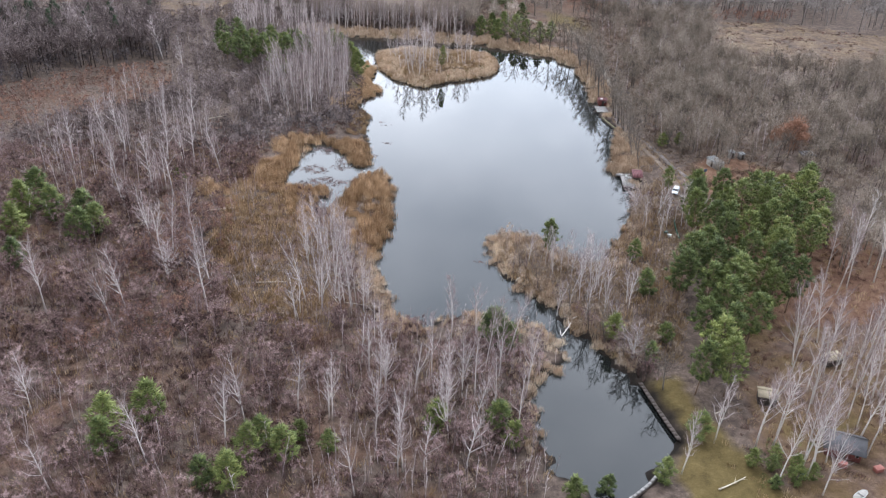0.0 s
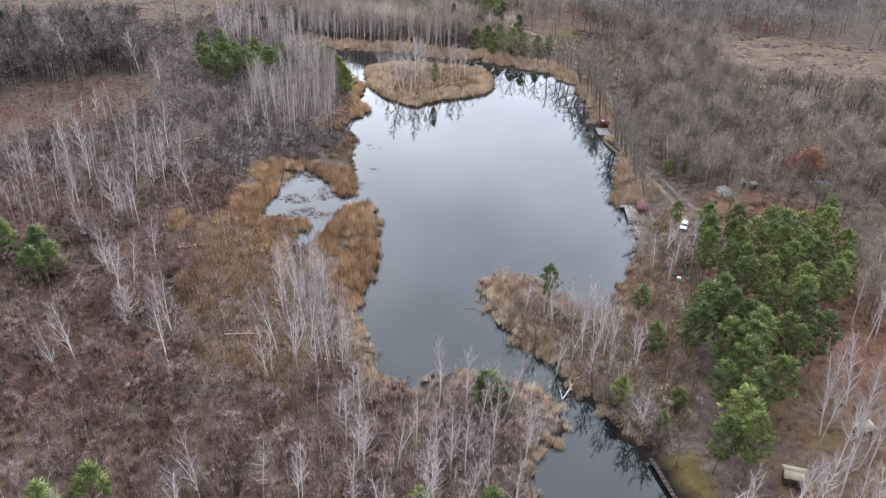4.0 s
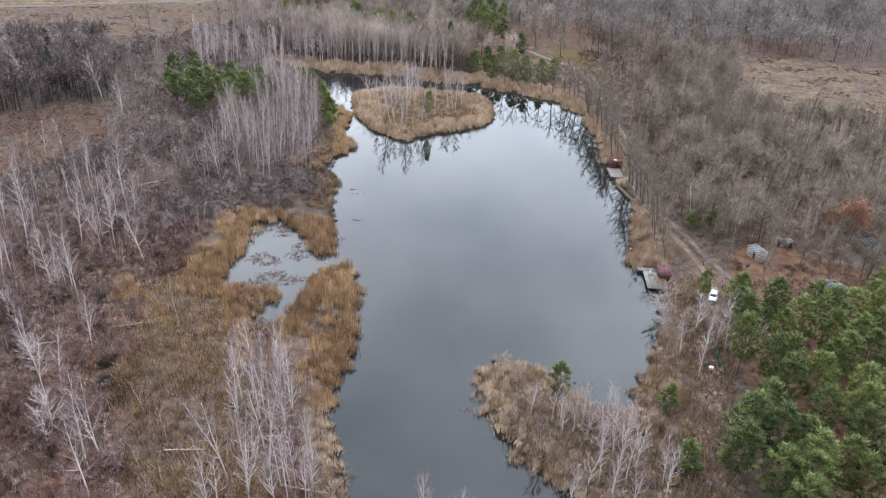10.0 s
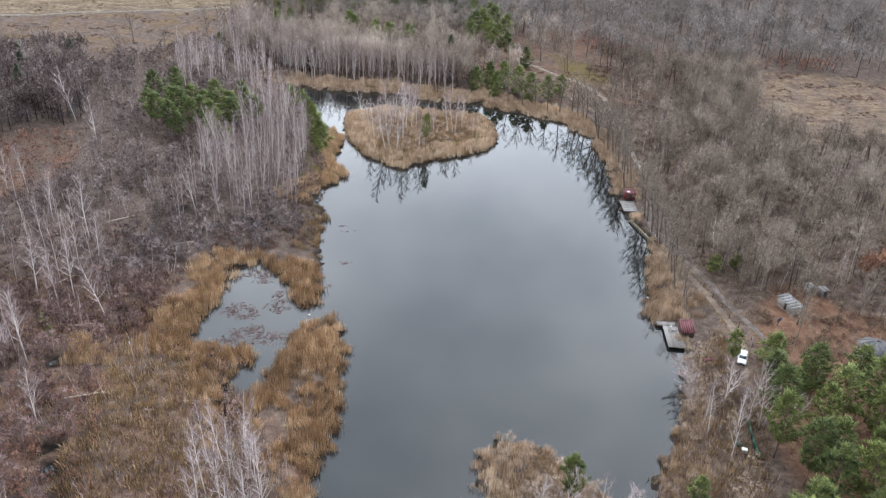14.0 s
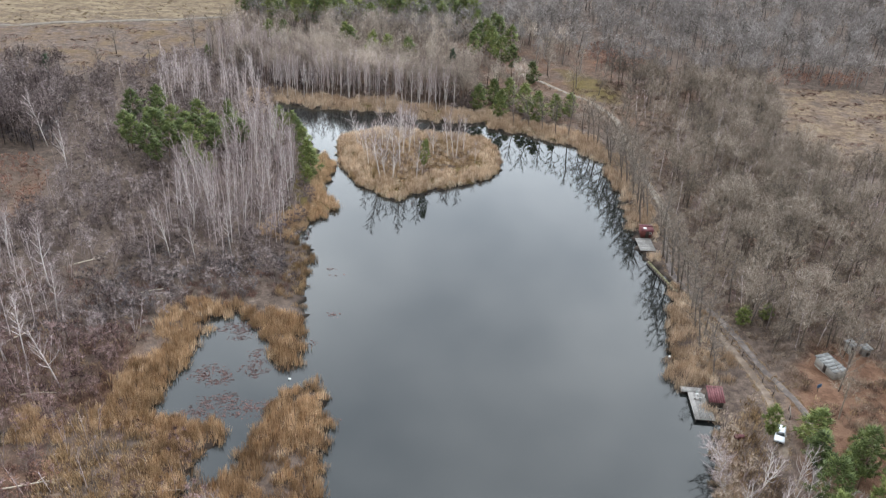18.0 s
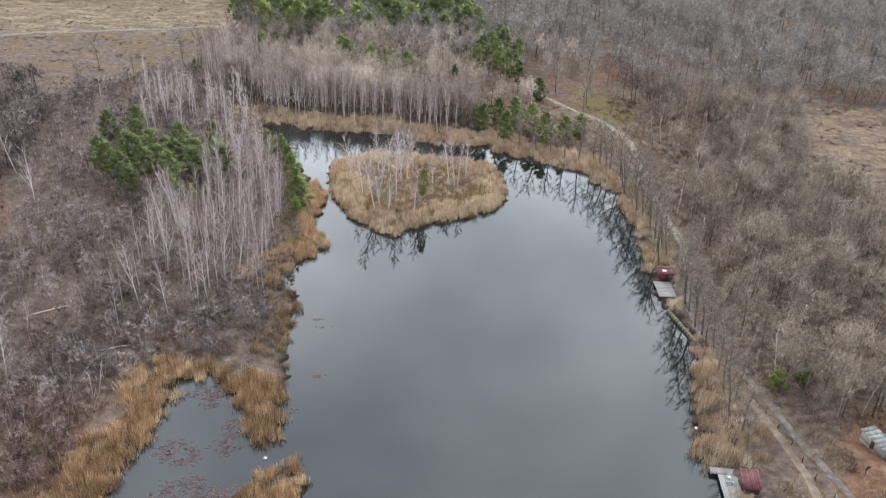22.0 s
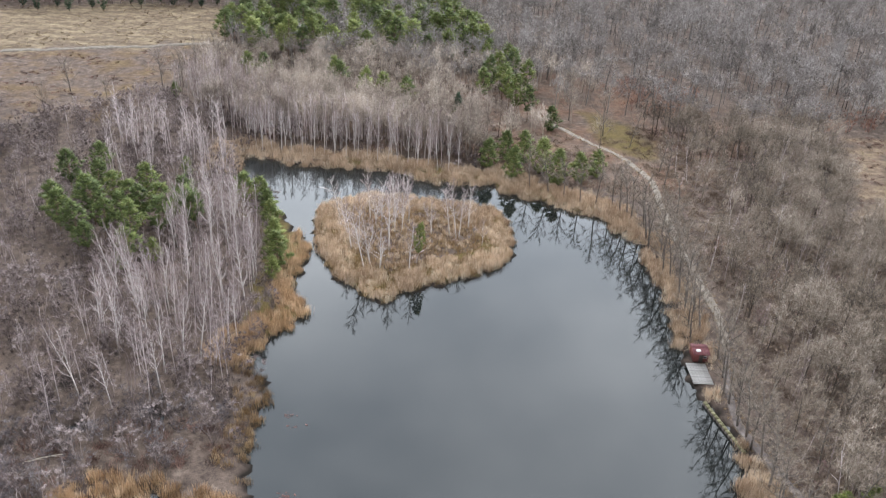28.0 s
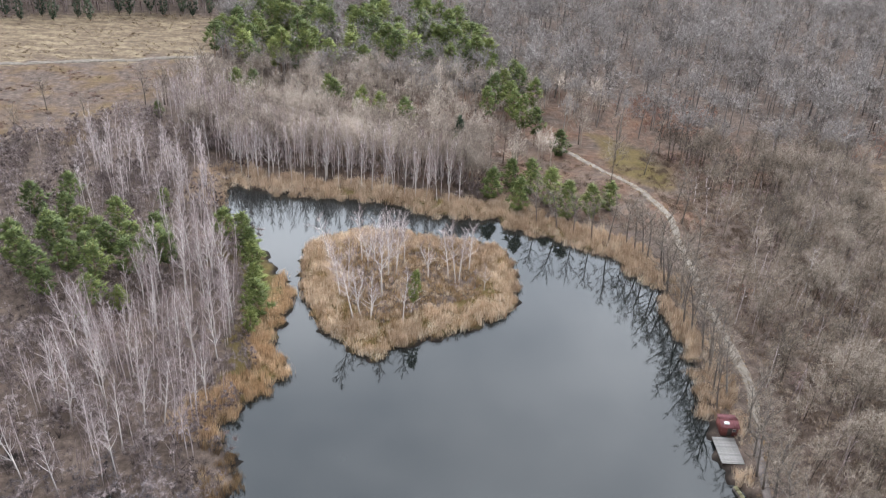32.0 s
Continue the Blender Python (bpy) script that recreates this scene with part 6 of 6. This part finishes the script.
# ---- fence, signs and odds and ends ----
def fence(line, step=4.6):
    ob = thing("fence", "row of dark wooden fence posts along the track", "fence")
    p = np.array(line, float)
    s = np.concatenate([[0], np.cumsum(np.linalg.norm(np.diff(p, axis=0), axis=1))])
    sh = Shape().tube([(0, 0, -0.4), (0, 0, 0.6), (0, 0, 1.35)], [0.1, 0.095, 0.08], 7)
    me = raw_mesh("post", *sh.arrays(), M_DARKWOOD)
    last = None
    for k, u in enumerate(np.arange(0, s[-1], step)):
        x, y = float(np.interp(u, s, p[:, 0])), float(np.interp(u, s, p[:, 1]))
        post = new("post", me)
        post.parent = ob
        post.matrix_basis = pose(x, y, level(x, y), 4 * math.sin(k * 3.1), 4 * math.cos(k * 1.7), 0)
        top = np.array([x, y, level(x, y) + 0.75])
        if last is not None:
            part("rail", Shape().tube([last, (last + top) / 2 - [0, 0, 0.05], top], [0.045, 0.04, 0.045], 5), M_DARKWOOD, ob)
        last = top


fence([(80.8, 246), (81.4, 239.4), (82.4, 234.7), (83.1, 230.2), (84.1, 225.5), (84.1, 222.1), (84.4, 218.5), (84.6, 214)], 4.2)


def mesh_fence(line):
    """A low fence of green plastic mesh between thin stakes."""
    ob = thing("mesh_fence", "low green plastic mesh fence beside the pines", "fence")
    for (x0, y0), (x1, y1) in zip(line, line[1:]):
        L, a = math.hypot(x1 - x0, y1 - y0), math.degrees(math.atan2(y1 - y0, x1 - x0))
        at = np.array(pose(x0, y0, level(x0, y0), 0, 0, a))
        panel = Shape().box(0.04, L - 0.04, -0.015, 0.015, 0.05, 1.25)
        part("mesh_panel", panel.turned(at), M_NET, ob)
        part("stake", Shape().tube([(0, 0, -0.3), (0, 0, 1.4)], [0.04, 0.035], 6).turned(at), M_DARKWOOD, ob)


mesh_fence([(74.6, 187.2), (74.1, 184.6), (73.6, 182.0), (73.2, 179.4), (72.9, 176.8)])


def pallet(at):
    """A grey pallet of slats on three bearers."""
    ob = thing("pallet", "grey wooden pallet lying on the bank", "pallet", at=at)
    for y in (-0.45, 0.0, 0.45):
        part("bearer", Shape().box(-0.6, 0.6, y - 0.05, y + 0.05, 0.0, 0.1), M_WOOD, ob)
    for k in range(6):
        part("slat", Shape().box(-0.58 + k * 0.2, -0.43 + k * 0.2, -0.5, 0.5, 0.104, 0.13), M_WOOD, ob)


pallet(ground_pose(69.4, 185.6, 12, 0.05))


def barrier(at):
    ob = thing("barrier", "weathered wooden barrier across the side track", "barrier", at=at)
    for x in (-1.4, 1.4):
        part("post", Shape().tube([(x, 0, -0.4), (x, 0, 1.1)], [0.09, 0.08], 7), M_DARKWOOD, ob)
    part("beam", Shape().tube([(-1.6, 0, 0.95), (1.6, 0, 0.95)], [0.07, 0.07], 7), M_WOOD, ob)


barrier(ground_pose(85.2, 211.2, 70))


def sign_post(at, board_mat, label):
    ob = thing("sign_post", label, "sign", at=at)
    part("post", Shape().tube([(0, 0, -0.4), (0, 0, 2.1)], [0.06, 0.05], 7), M_DARKWOOD, ob)
    part("board", Shape().box(-0.55, 0.55, -0.09, -0.055, 1.2, 2.0), board_mat, ob, bevel=0.01)


sign_post(ground_pose(93.6, 217.8, 20), M_BLUE, "blue board on a wooden post beside the track")


def log(x, y, length, turn, r, label, mat, tilt=0.0, stubs=3, name="fallen_log"):
    ob = thing(name, label, "log", "fallen logs", ground_pose(x, y, turn, r + 0.12) @ pose(0, 0, 0, 0, tilt, 0))
    k = np.linspace(-0.5, 0.5, 6)
    P = np.stack([k * length, 0.03 * length * np.sin(3 * k + turn), 0.01 * length * np.cos(5 * k)], 1)
    part("stem", Shape().tube(P, r * np.linspace(1.1, 0.45, 6), 7), mat, ob)
    for i in range(stubs):
        f = -0.1 + 0.18 * i
        a = np.array([f * length, 0, 0])
        part("branch", Shape().spikes([a], [a + [0.16 * length, (0.12 if i % 2 else -0.12) * length, 0.05 * length]], r * 0.5), mat, ob)


BLEACHED = [(-44, 194, 9, 12, 0.16), (-24, 193, 6, 5, 0.12), (-57, 263, 7, 35, 0.14), (-51, 216, 6, 8, 0.13), (-6, 148.5, 8, -14, 0.14), (-26, 157, 7, 4, 0.13), (-12, 160, 6, 0, 0.12), (-11, 165, 5, 6, 0.12),
            (-62, 232, 6, 50, 0.12), (-88, 176, 6, 2, 0.13), (-85, 170, 5, 4, 0.12), (-60, 187, 5, 20, 0.12), (30, 160, 3.5, 50, 0.11), (60, 112, 3, 30, 0.1), (143, 327, 7, 15, 0.3), (66, 358, 8, -20, 0.14), (-40, 250, 6, 20, 0.12)]
for x, y, L, turn, r in BLEACHED:
    log(x, y, L, turn, r, "bleached fallen birch trunk on boggy ground", M_LOG)
log(35.2, 137.4, 9.0, 48, 0.16, "white fallen birch leaning out over the channel", M_BIRCH, -24, 5)
log(55.5, 94.2, 6.0, 24, 0.13, "pale fallen trunk on the mossy bank", M_LOG)


def small_boat(at, mat, label):
    ob = thing("rowing_boat", label, "boat", at=at)
    n, L, W = 9, 3.6, 1.3
    low = [(math.cos(k * 2 * math.pi / n) * L * 0.42, math.sin(k * 2 * math.pi / n) * W * 0.32, -0.05) for k in range(n)]
    top = [(math.cos(k * 2 * math.pi / n) * L * 0.5, math.sin(k * 2 * math.pi / n) * W * 0.5, 0.42) for k in range(n)]
    part("hull", Shape().hull(low, top), mat, ob)
    part("gunwale", Shape().tube(top + [top[0]], [0.05] * (n + 1), 5, False), M_WHITE, ob)
    part("thwart", Shape().box(-0.15, 0.15, -0.55, 0.55, 0.425, 0.47), M_WOOD, ob)


small_boat(ground_pose(75, 90.6, 30, 0.1), M_STONE, "small pale boat lying on the bank")


def crate(x, y, mat, label, size=(1.2, 0.9, 0.7), name="crate", turn=0.0):
    ob = thing(name, label, name.replace("_", " "), at=ground_pose(x, y, turn))
    a, b, c = size
    part("body", Shape().box(-a / 2, a / 2, -b / 2, b / 2, -0.05, c), mat, ob, bevel=0.06)
    part("lid", Shape().box(-a / 2 - 0.04, a / 2 + 0.04, -b / 2 - 0.04, b / 2 + 0.04, c + 0.004, c + 0.08), mat, ob, bevel=0.02)


crate(81.4, 96.6, M_ORANGE, "faded red garden table near the cabin", (1.5, 1.0, 0.75), "covered_table", 15)
crate(75.6, 97.6, M_ORANGE, "faded red storage box by the cabin wall", (1.4, 0.8, 0.9), "storage_box", -24)
crate(67.4, 95.2, M_GREEN, "dark green tarpaulin bundle under young pines", (1.8, 1.0, 0.6), "covered_stack", 30)
crate(70.4, 180.2, M_GREEN, "dark green lidded box on the bank", (0.9, 0.8, 0.9), "storage_box", 25)
crate(70.9, 178.8, M_WHITE, "small white lidded box beside a green one", (0.9, 0.7, 0.7), "storage_box", -15)
crate(73.6, 205.4, M_REDROOF, "dark red bench box near the shore", (1.8, 0.8, 0.6), "storage_box", 10)


def buoy(x, y):
    ob = thing("buoy", "small white float on the water near the reeds", "buoy", "floats", pose(x, y, 0.05))
    part("float", Shape().tube([(0, 0, -0.12), (0, 0, -0.02), (0, 0, 0.12), (0, 0, 0.2)], [0.16, 0.3, 0.28, 0.1], 10), M_WHITE, ob)
    part("ring", Shape().tube([(0.06 * math.cos(a), 0, 0.25 + 0.06 * math.sin(a)) for a in np.linspace(0, 6.283, 9)], [0.014] * 9, 4, False), M_RUBBER, ob)


for x, y in ((68.6, 230.2), (-7.4, 222.0)):
    buoy(x, y)


def weed_patch(cx, cy, rx, ry, n, label, size=0.34):
    """Loose flakes of weed lying on the water."""
    sh = Shape()
    for k in range(n):
        if k % 14 == 0:
            a, r = veg.uniform(0, 6.28), math.sqrt(veg.uniform(0, 1))
            hx, hy = cx + rx * r * math.cos(a), cy + ry * r * math.sin(a)
        x, y, s = hx + veg.normal(0, 0.75), hy + veg.normal(0, 0.5), size * veg.uniform(0.3, 1.2)
        m, b = 6, veg.uniform(0, 6.28)
        ring = [(x + s * (0.6 + 0.5 * math.sin(b + 2.3 * j)) * math.cos(j * 6.283 / m), y + s * 0.7 * (0.6 + 0.5 * math.cos(b + 1.9 * j)) * math.sin(j * 6.283 / m)) for j in range(m)]
        sh.hull([(u, v, -0.02) for u, v in ring], [(u, v, 0.018 + 0.01 * (k % 3)) for u, v in ring])
    V, F = sh.arrays()
    stuff("water_weed", V, F, M_WEED, label, "water weed", np.repeat(veg.uniform(0, 0.3, n), 12))


for cx, cy, rx, ry, n in ((-22, 223, 3.5, 3, 300), (-18, 214, 5, 3.5, 420), (-14, 228, 3, 5, 220), (-19, 238, 4, 3.5, 330), (-11, 214, 3, 4, 130), (-24, 212, 3, 2, 160)):
    weed_patch(cx, cy, rx, ry, n, "reddish-brown weed floating in the marshy bay")
for cx, cy, rx, ry, n in ((-0.5, 246, 1.6, 4, 26), (-4, 232, 1.3, 1.6, 16), (22, 168, 0.8, 2.2, 14), (1.5, 210.5, 1.0, 1.0, 12), (-3, 262, 1.5, 6, 20)):
    weed_patch(cx, cy, rx, ry, n, "dark patches of weed on open water", 0.35)
